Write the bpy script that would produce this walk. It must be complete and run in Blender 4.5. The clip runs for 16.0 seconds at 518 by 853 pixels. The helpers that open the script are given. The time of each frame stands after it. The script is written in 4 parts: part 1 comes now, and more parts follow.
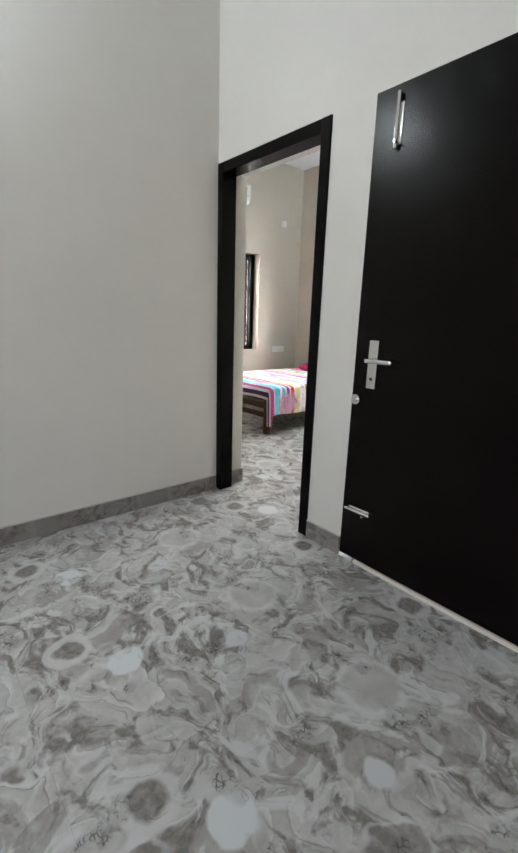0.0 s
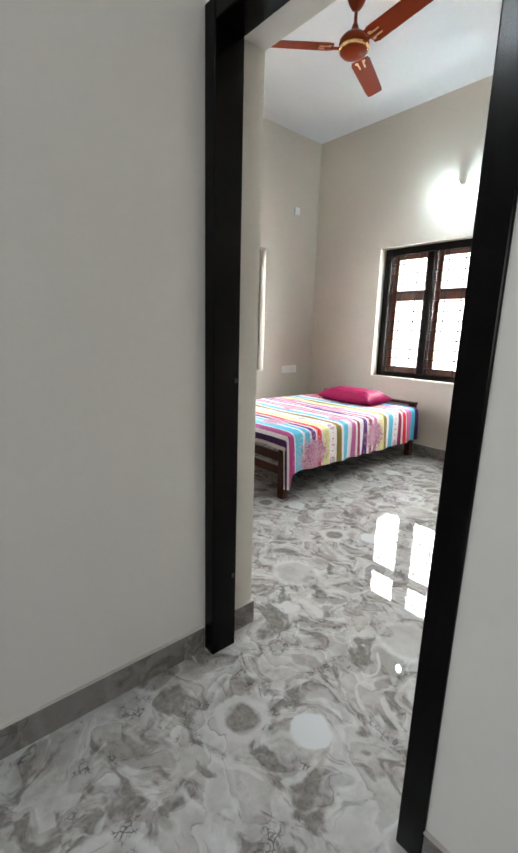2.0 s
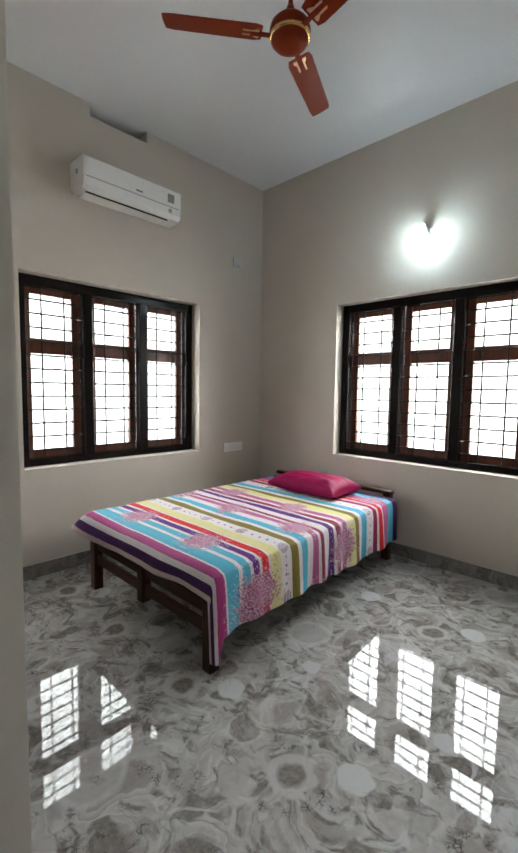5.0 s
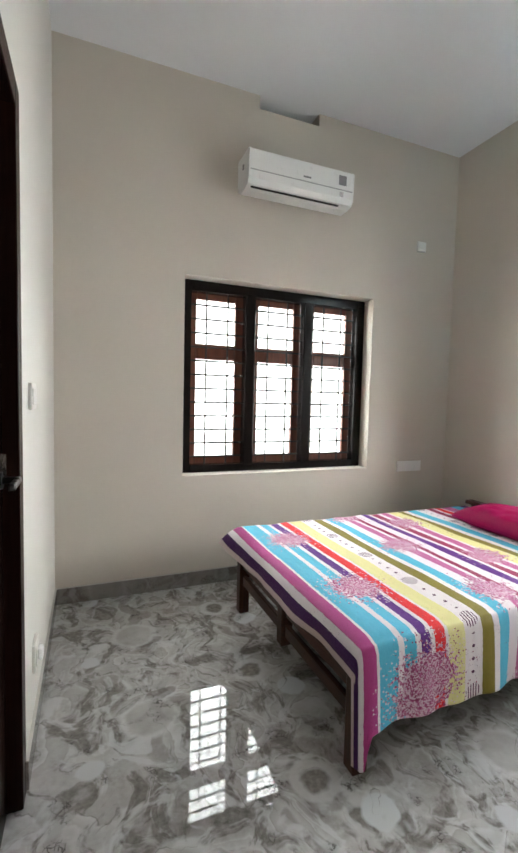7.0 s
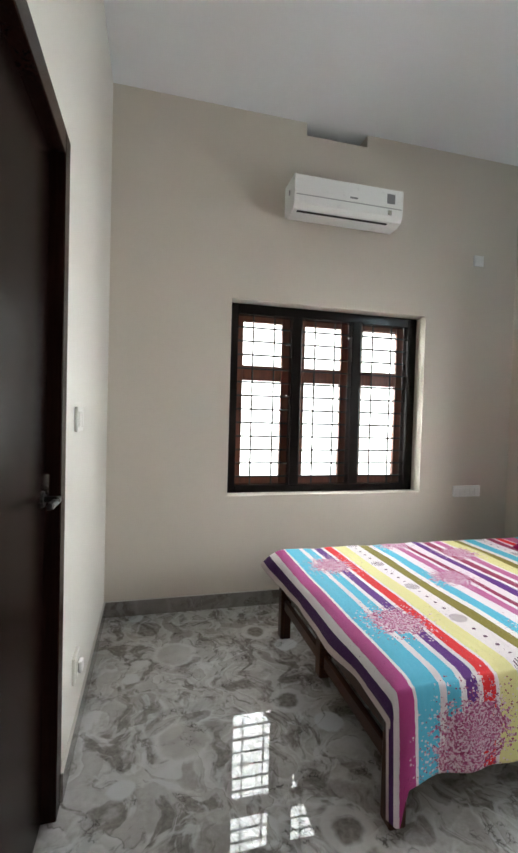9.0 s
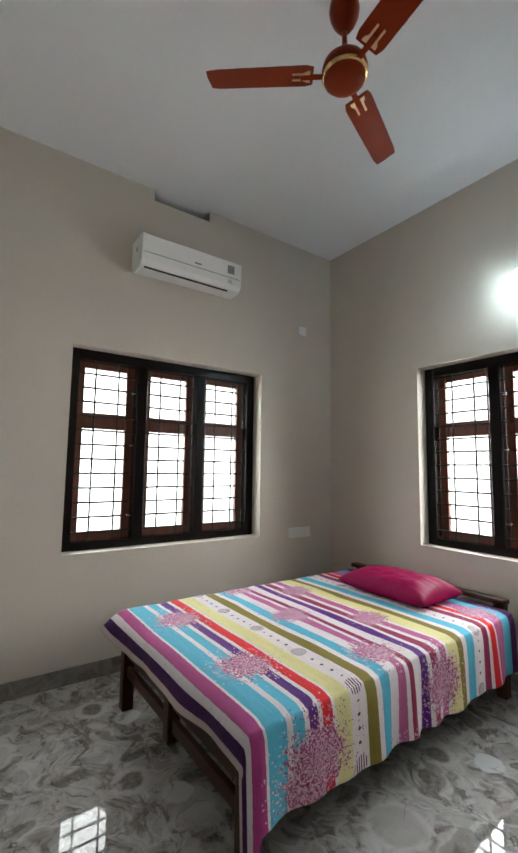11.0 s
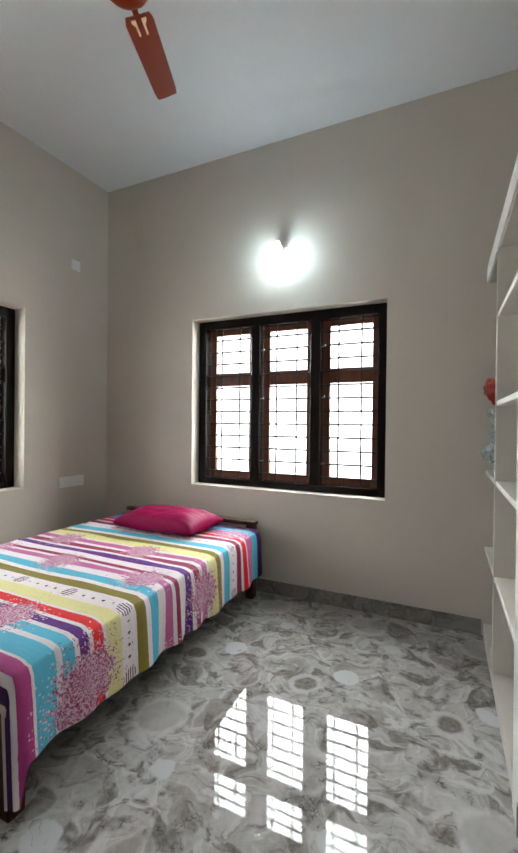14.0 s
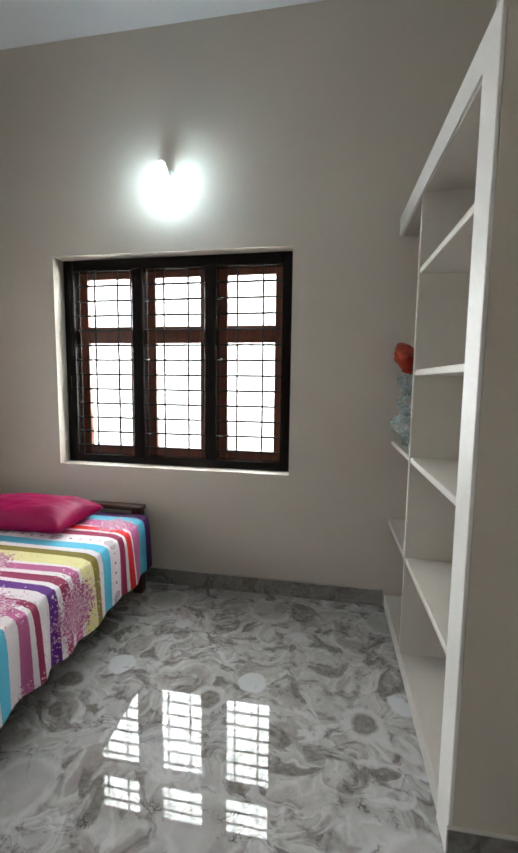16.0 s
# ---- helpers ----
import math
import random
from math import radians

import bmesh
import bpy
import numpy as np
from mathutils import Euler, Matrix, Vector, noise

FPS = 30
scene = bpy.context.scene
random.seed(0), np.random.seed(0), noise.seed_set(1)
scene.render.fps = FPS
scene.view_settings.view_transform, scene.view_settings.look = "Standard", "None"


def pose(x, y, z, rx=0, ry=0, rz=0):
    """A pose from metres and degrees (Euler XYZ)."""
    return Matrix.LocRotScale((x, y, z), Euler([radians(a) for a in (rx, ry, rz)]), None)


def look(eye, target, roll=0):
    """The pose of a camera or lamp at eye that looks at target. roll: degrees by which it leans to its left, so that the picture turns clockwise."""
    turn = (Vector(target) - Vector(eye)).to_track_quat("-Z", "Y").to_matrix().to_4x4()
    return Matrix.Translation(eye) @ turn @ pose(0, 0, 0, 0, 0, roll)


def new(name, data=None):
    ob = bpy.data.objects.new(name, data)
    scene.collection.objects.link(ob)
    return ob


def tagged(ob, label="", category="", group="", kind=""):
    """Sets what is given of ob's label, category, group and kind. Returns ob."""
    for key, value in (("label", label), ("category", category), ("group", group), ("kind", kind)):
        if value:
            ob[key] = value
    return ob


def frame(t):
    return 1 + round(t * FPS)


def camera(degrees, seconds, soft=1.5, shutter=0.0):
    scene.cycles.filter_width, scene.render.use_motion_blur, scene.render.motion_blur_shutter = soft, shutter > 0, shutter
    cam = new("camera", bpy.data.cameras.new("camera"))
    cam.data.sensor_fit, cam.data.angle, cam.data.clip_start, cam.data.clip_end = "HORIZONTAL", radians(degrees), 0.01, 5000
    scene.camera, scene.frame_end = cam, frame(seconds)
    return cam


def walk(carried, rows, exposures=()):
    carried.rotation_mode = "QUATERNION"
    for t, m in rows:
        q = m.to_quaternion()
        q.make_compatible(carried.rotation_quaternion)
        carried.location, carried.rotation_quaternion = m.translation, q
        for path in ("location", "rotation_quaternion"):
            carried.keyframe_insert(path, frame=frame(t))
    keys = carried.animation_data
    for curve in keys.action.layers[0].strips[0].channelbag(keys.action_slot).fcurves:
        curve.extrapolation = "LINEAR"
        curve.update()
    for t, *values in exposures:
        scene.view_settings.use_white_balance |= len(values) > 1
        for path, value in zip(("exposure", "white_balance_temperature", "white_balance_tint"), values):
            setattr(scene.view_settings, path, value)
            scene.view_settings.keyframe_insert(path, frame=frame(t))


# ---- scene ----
cam = camera(62.8, 16.0, 2.5)
PATH = [
    (0, (0.341, 0.354, 1.194), (1.605, 1.827, 0.712), 1.8),
    (0.5, (0.586, 0.681, 1.201), (1.825, 2.184, 0.749), 2.0),
    (1, (0.844, 0.977, 1.207), (2.084, 2.483, 0.766), 2.3),
    (1.5, (1.029, 1.277, 1.204), (2.267, 2.784, 0.762), 2.7),
    (2, (1.205, 1.547, 1.213), (2.484, 3.022, 0.78), 1.6),
    (2.5, (1.433, 1.782, 1.243), (2.752, 3.229, 0.833), 1.6),
    (3, (1.606, 1.946, 1.267), (3.062, 3.285, 0.973), 2.2),
    (5.5, (2.179, 2.265, 1.341), (3.585, 3.682, 1.205), 0.8),
    (6, (2.278, 2.361, 1.337), (3.562, 3.89, 1.213), 1.1),
    (6.5, (2.354, 2.448, 1.321), (3.429, 4.129, 1.195), 1.4),
    (7, (2.438, 2.5, 1.308), (3.183, 4.351, 1.181), 1.4),
    (7.5, (2.487, 2.511, 1.313), (3.032, 4.43, 1.181), 1.7),
    (8, (2.509, 2.512, 1.308), (2.975, 4.453, 1.179), 1.7),
    (8.2, (2.524, 2.507, 1.316), (2.969, 4.453, 1.186), 1.5),
    (10.3, (2.5, 2.465, 1.337), (3.389, 4.249, 1.51), 0.7),
    (10.5, (2.463, 2.481, 1.319), (3.455, 4.208, 1.508), 0.4),
    (11, (2.467, 2.452, 1.328), (3.617, 4.077, 1.525), 0.8),
    (11.5, (2.461, 2.448, 1.352), (3.737, 3.975, 1.548), 1.1),
    (12, (2.455, 2.429, 1.341), (3.879, 3.818, 1.551), 1.2),
    (12.5, (2.439, 2.412, 1.319), (4.003, 3.641, 1.525), 1.4),
    (13, (2.428, 2.398, 1.309), (4.101, 3.482, 1.472), 1.4),
    (13.5, (2.429, 2.38, 1.313), (4.176, 3.351, 1.395), 1.0),
    (14, (2.425, 2.386, 1.278), (4.229, 3.249, 1.264), 0.6),
    (14.5, (2.427, 2.379, 1.295), (4.277, 3.129, 1.171), -0.7),
    (15, (2.529, 2.435, 1.306), (4.425, 3.037, 1.098), -0.6),
    (15.5, (2.721, 2.529, 1.346), (4.646, 3.023, 1.117), -0.2),
    (16, (2.813, 2.553, 1.343), (4.766, 2.923, 1.13), 0.7),
]

# printed bands of the sheet: distance from the foot hem, colour letter
STRIPES = [(0.0, "C"), (0.035, "P"), (0.10, "W"), (0.135, "M"), (0.19, "W"), (0.20, "B"), (0.285, "W"), (0.31, "B"), (0.365, "W"), (0.385, "V"), (0.43, "W"), (0.45, "R"), (0.502, "W"), (0.515, "Y"), (0.60, "W"),
           (0.69, "O"), (0.75, "W"), (0.785, "B"), (0.845, "W"), (0.90, "K"), (0.955, "W"), (0.975, "L"), (1.012, "W"), (1.07, "V"), (1.125, "W"), (1.15, "L"), (1.205, "W"), (1.235, "K"), (1.285, "W"), (1.305, "Y"),
           (1.39, "O"), (1.44, "W"), (1.48, "B"), (1.55, "W"), (1.655, "L"), (1.705, "W"), (1.73, "R"), (1.785, "W"), (1.80, "K"), (1.89, "B"), (1.975, "P")]
# flower heads: first place (u, v), spacing (u, v), radius
FLOWERS = [(0.37, 0.31, 2.6, 0.65, 0.115), (0.92, 0.60, 2.6, 0.59, 0.105), (1.25, 0.25, 2.6, 0.64, 0.10), (0.42, 1.53, 2.6, 2.6, 0.15), (1.24, 1.50, 2.6, 2.6, 0.14), (1.84, 1.2, 2.6, 2.6, 0.10)]
EXPOSURES = [(0.0, 1.0), (0.5, 1.05), (1.5, 1.15), (2.0, 0.85), (2.5, 0.52), (3.0, 0.5), (5.5, -0.24), (6.5, 0.02), (7.0, 0.33), (7.5, 0.26), (8.2, 0.26), (10.3, -0.15), (11.5, -0.34), (12.0, -0.37), (13.0, -0.2), (14.0, 0.0), (15.0, -0.05), (16.0, -0.18)]
P_NORTH, P_EAST, P_HALL, BULB, GLOBE = 160.0, 325.0, 36.0, 200.0, 125.0
SKY_GLOW = 5.0

walk(cam, [(t, look(eye, target, roll)) for t, eye, target, roll in PATH], EXPOSURES)

# ---- world and large lights ----
WORLD = bpy.data.worlds.new("world")
scene.world = WORLD
WORLD.use_nodes = True
wn = WORLD.node_tree.nodes
sky = wn.new("ShaderNodeTexSky")
sky.sky_type = "NISHITA"
sky.sun_disc = False
sky.sun_elevation = radians(50)
sky.sun_rotation = radians(200)
WORLD.node_tree.links.new(sky.outputs[0], wn["Background"].inputs[0])
wn["Background"].inputs[1].default_value = 0.12


def sky_lamp(name, at, aim, w, h, power, colour):
    """Daylight of an overcast sky standing in a window's opening."""
    data = bpy.data.lights.new(name, "AREA")
    data.shape, data.size, data.size_y = "RECTANGLE", w, h
    data.energy, data.color = power, colour
    ob = new(name, data)
    ob.matrix_world = look(at, aim)
    return ob


DAY = (0.97, 0.985, 1.0)
sky_lamp("window_light", (3.795, 6.0, 1.66), (3.795, 4.0, 0.55), 2.6, 1.5, P_NORTH, DAY)
sky_lamp("window_light", (6.0, 3.63, 1.66), (4.0, 3.63, 0.55), 2.6, 1.5, P_EAST, DAY)
sky_lamp("window_light", (-2.62, -0.4, 1.6), (0.0, -0.4, 1.6), 2.4, 1.7, P_HALL, (0.99, 0.98, 0.985))


# ---- materials ----
class Net:
    """A small wrapper to write node trees briefly."""

    def __init__(self, name):
        self.mat = bpy.data.materials.new(name)
        self.mat.use_nodes = True
        self.t = self.mat.node_tree
        self.bsdf = self.t.nodes["Principled BSDF"]
        self.out = self.t.nodes["Material Output"]

    def node(self, kind, ins=None, operation="", feature="", data_type="", uv_map=""):
        n = self.t.nodes.new(kind)
        if operation:
            n.operation = operation
        if feature:
            n.feature = feature
        if data_type:
            n.data_type = data_type
        if uv_map:
            n.uv_map = uv_map
        for key, value in (ins or {}).items():
            self.put(n.inputs[key], value)
        return n

    def put(self, socket, value):
        if isinstance(value, bpy.types.NodeSocket):
            self.t.links.new(value, socket)
        else:
            socket.default_value = value

    def math(self, op, a, b=0.0, clamp=False):
        n = self.node("ShaderNodeMath", {0: a, 1: b}, operation=op)
        n.use_clamp = clamp
        return n.outputs[0]

    def mix(self, f, a, b):
        n = self.node("ShaderNodeMix", data_type="RGBA")
        self.put(n.inputs[0], f), self.put(n.inputs[6], a), self.put(n.inputs[7], b)
        return n.outputs[2]

    def noise(self, co, scale, detail=3.0, rough=0.5, distort=0.0, out=0):
        n = self.node("ShaderNodeTexNoise", {"Vector": co, "Scale": scale, "Detail": detail, "Roughness": rough, "Distortion": distort})
        return n.outputs[out]

    def ramp(self, f, stops, interp="LINEAR"):
        n = self.node("ShaderNodeValToRGB", {0: f})
        r = n.color_ramp
        r.interpolation = interp
        while len(r.elements) < len(stops):
            r.elements.new(0.5)
        for e, (p, c) in zip(r.elements, stops):
            e.position, e.color = p, (*c, 1.0)
        return n.outputs[0]

    def span(self, v, a, b, lo=0.0, hi=1.0):
        n = self.node("ShaderNodeMapRange", {0: v, 1: a, 2: b, 3: lo, 4: hi})
        return n.outputs[0]

    def bump(self, height, strength, dist=0.01):
        n = self.node("ShaderNodeBump", {"Height": height, "Strength": strength, "Distance": dist})
        self.put(self.bsdf.inputs["Normal"], n.outputs[0])

    def set(self, **ins):
        for key, value in ins.items():
            self.put(self.bsdf.inputs[key.replace("_", " ")], value)
        return self.mat

    def pos(self):
        return self.node("ShaderNodeNewGeometry").outputs["Position"]

    def local(self):
        return self.node("ShaderNodeTexCoord").outputs["Object"]


def rgb(r, g, b):
    return (r, g, b, 1.0)


def paint(name, col, rough=0.55, mottled=0.06, bump=0.08, scale=1.0):
    """Emulsion or enamel paint with faint roller marks and slow unevenness."""
    n = Net(name)
    p = n.pos()
    big = n.noise(p, 1.3 * scale, 4.0)
    small = n.noise(p, 55.0 * scale, 4.0)
    f = n.math("ADD", n.math("MULTIPLY", big, 0.75), n.math("MULTIPLY", small, 0.25))
    dark = tuple(c * (1 - mottled * 1.6) for c in col)
    light = tuple(min(1.0, c * (1 + mottled)) for c in col)
    n.set(Base_Color=n.mix(n.span(f, 0.3, 0.7), rgb(*dark), rgb(*light)), Roughness=n.span(small, 0.2, 0.8, rough - 0.06, rough + 0.08))
    n.bump(n.noise(p, 260.0 * scale, 5.0, 0.6), bump, 0.002)
    return n.mat


def wood(name, dark, light, rough=0.35, axis=0, scale=1.0, spec=0.4, relief=0.12):
    """Stained and varnished timber with grain along one local axis."""
    n = Net(name)
    stretch = [28.0, 28.0, 28.0]
    stretch[axis] = 1.6
    m = n.node("ShaderNodeMapping", {"Vector": n.local(), "Scale": [s * scale for s in stretch]})
    grain = n.noise(m.outputs[0], 1.6, 6.0, 0.62, 1.2)
    fine = n.noise(m.outputs[0], 7.0, 4.0, 0.6)
    f = n.math("ADD", n.math("MULTIPLY", grain, 0.75), n.math("MULTIPLY", fine, 0.25))
    n.set(Base_Color=n.mix(n.span(f, 0.33, 0.68), rgb(*dark), rgb(*light)), Roughness=n.span(fine, 0.2, 0.8, rough - 0.02, rough + 0.03))
    n.set(Specular_IOR_Level=spec)
    n.bump(f, relief, 0.002)
    return n.mat


def plain(name, col, rough=0.4, metal=0.0, vary=0.05, scale=30.0, coat=0.0, spec=0.5):
    """A made surface with slight wear: plastic, enamel, metal."""
    n = Net(name)
    v = n.noise(n.local(), scale, 4.0)
    n.set(Base_Color=n.mix(v, rgb(*[c * (1 - vary) for c in col]), rgb(*[min(1, c * (1 + vary)) for c in col])),
          Roughness=n.span(v, 0.2, 0.8, max(0.02, rough - 0.05), rough + 0.06), Metallic=metal, Coat_Weight=coat, Specular_IOR_Level=spec)
    return n.mat


def veneer(name, dark, light, rough, spec):
    """Smooth lacquered veneer: faint upright figure under an even coat."""
    n = Net(name)
    m = n.node("ShaderNodeMapping", {"Vector": n.local(), "Scale": (9.0, 9.0, 0.7)})
    figure = n.noise(m.outputs[0], 1.5, 4.0, 0.5, 0.8)
    n.set(Base_Color=n.mix(n.span(figure, 0.3, 0.7), rgb(*dark), rgb(*light)), Roughness=rough, Specular_IOR_Level=spec)
    return n.mat


def floor_stone(name, gloss, offset, dark=0.0):
    """Polished vitrified tile printed with agate bands, pale outlines, rings, pebbles and dark cracked clusters."""
    n = Net(name)
    print_at = n.local()
    p = n.node("ShaderNodeVectorMath", {0: n.pos(), 1: offset}, operation="ADD").outputs[0]

    def push(src, scale, amount, base):
        w = n.node("ShaderNodeVectorMath", {0: n.noise(src, scale, 2.0, 0.5, 0.0, 1), 1: (0.5, 0.5, 0.5)}, operation="SUBTRACT").outputs[0]
        return n.node("ShaderNodeVectorMath", {0: w, 1: (amount, amount, 0.0), 2: base}, operation="MULTIPLY_ADD").outputs[0]

    wp = push(p, 3.0, 0.30, p)
    fp = push(p, 13.0, 0.05, wp)
    mp = push(p, 14.0, 0.045, print_at)
    cloud = n.noise(p, 9.0, 4.0, 0.55)
    grit = n.noise(p, 45.0, 3.0, 0.6)
    # agate bands follow the contours of a warped field
    field = n.noise(fp, 4.6, 1.2, 0.45, 0.6)
    field = n.math("ADD", field, n.math("MULTIPLY", n.math("SUBTRACT", cloud, 0.5), 0.10))
    base = n.ramp(field, [(0.28, (0.30, 0.285, 0.265)), (0.36, (0.38, 0.365, 0.345)), (0.39, (0.60, 0.60, 0.595)), (0.43, (0.54, 0.535, 0.525)), (0.475, (0.48, 0.47, 0.455)), (0.49, (0.44, 0.43, 0.41)), (0.505, (0.66, 0.665, 0.665)),
                          (0.54, (0.57, 0.57, 0.565)), (0.585, (0.52, 0.515, 0.505)), (0.605, (0.64, 0.645, 0.645)), (0.64, (0.48, 0.47, 0.455)), (0.72, (0.34, 0.325, 0.305))])
    base = n.mix(n.span(cloud, 0.32, 0.70, 0.7, 0.0), base, n.mix(n.span(grit, 0.3, 0.7), rgb(0.30, 0.28, 0.255), rgb(0.52, 0.51, 0.495)))
    # dim smoky patches drawn out in one direction, and pale drifts across them
    drawn = n.node("ShaderNodeVectorMath", {0: fp, 1: (1.25, 0.8, 1.0)}, operation="MULTIPLY").outputs[0]
    smoke = n.noise(drawn, 8.5, 3.5, 0.62, 1.1)
    base = n.mix(n.span(smoke, 0.50, 0.61, 0.0, 0.9), base, n.mix(n.span(grit, 0.3, 0.7), rgb(0.11, 0.100, 0.088), rgb(0.28, 0.262, 0.240)))
    mist = n.noise(wp, 6.0, 3.0, 0.55, 1.6)
    base = n.mix(n.span(mist, 0.57, 0.65, 0.0, 0.75), base, rgb(0.645, 0.66, 0.665))
    # pebbles with dark hearts and pale outlines
    squash = n.node("ShaderNodeVectorMath", {0: fp, 1: (0.8, 1.15, 0.0)}, operation="MULTIPLY").outputs[0]
    cell = n.node("ShaderNodeTexVoronoi", {"Vector": squash, "Scale": 5.4, "Randomness": 1.0}, feature="F1")
    d = cell.outputs["Distance"]
    tones = n.node("ShaderNodeSeparateColor", {0: cell.outputs["Color"]})
    chosen = n.math("GREATER_THAN", tones.outputs[0], 0.58)
    size = n.span(tones.outputs[1], 0.0, 1.0, 0.16, 0.38)
    gap = n.math("SUBTRACT", d, size)
    inner = n.math("MULTIPLY", n.span(gap, -0.03, 0.01, 1.0, 0.0), chosen)
    rimmed = n.math("MULTIPLY", n.span(n.math("ABSOLUTE", n.math("SUBTRACT", gap, 0.035)), 0.012, 0.05, 1.0, 0.0), chosen)
    heart = n.ramp(tones.outputs[2], [(0.0, (0.17, 0.155, 0.14)), (0.35, (0.29, 0.275, 0.255)), (0.65, (0.44, 0.43, 0.415)), (1.0, (0.56, 0.565, 0.57))])
    heart = n.mix(n.span(grit, 0.3, 0.7, 0.0, 0.45), heart, base)
    base = n.mix(n.math("MULTIPLY", inner, 0.7), base, heart)
    base = n.mix(n.math("MULTIPLY", rimmed, n.span(cloud, 0.35, 0.65, 0.15, 0.6)), base, rgb(0.64, 0.645, 0.65))

    flat = n.node("ShaderNodeVectorMath", {0: mp, 1: (1.0, 1.0, 0.0)}, operation="MULTIPLY").outputs[0]

    def spot(cx, cy, r, soft):
        q = n.node("ShaderNodeVectorMath", {0: flat, 1: (cx, cy, 0.0)}, operation="DISTANCE").outputs["Value"]
        return n.span(q, r - soft, r + soft, 1.0, 0.0)

    # the large pale ring round a grey heart
    base = n.mix(n.math("MULTIPLY", spot(0.295, 0.02, 0.120, 0.010), n.span(cloud, 0.3, 0.65, 0.45, 0.95)), base, n.mix(grit, rgb(0.58, 0.585, 0.58), rgb(0.68, 0.685, 0.685)))
    base = n.mix(n.math("MULTIPLY", spot(0.295, 0.02, 0.094, 0.009), 0.85), base, n.mix(n.span(cloud, 0.3, 0.7), rgb(0.40, 0.385, 0.365), rgb(0.54, 0.53, 0.515)))
    # a smaller ring with a dark heart
    base = n.mix(n.math("MULTIPLY", spot(-0.45, 0.17, 0.085, 0.006), 0.8), base, rgb(0.60, 0.60, 0.595))
    base = n.mix(n.math("MULTIPLY", spot(-0.45, 0.17, 0.05, 0.008), 0.9), base, n.mix(n.span(grit, 0.3, 0.7), rgb(0.12, 0.105, 0.09), rgb(0.30, 0.28, 0.255)))
    # the pale bluish pebbles
    base = n.mix(spot(-0.31, 0.0, 0.064, 0.005), base, rgb(0.66, 0.69, 0.70))
    base = n.mix(spot(0.07, -0.16, 0.045, 0.006), base, rgb(0.60, 0.62, 0.63))
    # clusters of broken black hairlines
    cp = push(p, 30.0, 0.03, p)
    crack = n.node("ShaderNodeTexVoronoi", {"Vector": cp, "Scale": 58.0}, feature="DISTANCE_TO_EDGE").outputs["Distance"]
    some = n.span(n.noise(p, 6.5, 2.0, 0.5), 0.585, 0.64)
    broken = n.span(n.noise(p, 24.0, 3.0, 0.6), 0.48, 0.58)
    hair = n.math("MULTIPLY", n.span(crack, 0.02, 0.13, 1.0, 0.0), n.math("MULTIPLY", some, broken))
    base = n.mix(n.math("MULTIPLY", some, 0.3), base, rgb(0.21, 0.195, 0.18))
    base = n.mix(n.math("MULTIPLY", hair, 0.85), base, rgb(0.06, 0.053, 0.048))
    edge = n.math("MULTIPLY", n.span(n.math("ABSOLUTE", n.math("SUBTRACT", field, 0.493)), 0.0, 0.004, 1.0, 0.0), n.span(n.noise(p, 8.0, 3.0, 0.6), 0.5, 0.56))
    base = n.mix(n.math("MULTIPLY", edge, 0.6), base, rgb(0.09, 0.082, 0.075))
    if dark:
        base = n.mix(dark, base, rgb(0.125, 0.105, 0.085))
    base = n.mix(0.10, base, rgb(0.03, 0.034, 0.042))
    tone = n.node("ShaderNodeObjectInfo").outputs["Random"]
    base = n.mix(n.span(tone, 0.0, 1.0, 0.0, 0.06), base, rgb(0.3, 0.29, 0.28))
    smear = n.noise(n.pos(), 2.2, 4.0)
    n.set(Base_Color=base, Roughness=n.span(smear, 0.3, 0.75, gloss, gloss + 0.012), IOR=1.42)
    n.bump(n.noise(n.pos(), 1.7, 2.0), 0.012, 0.004)
    return n.mat


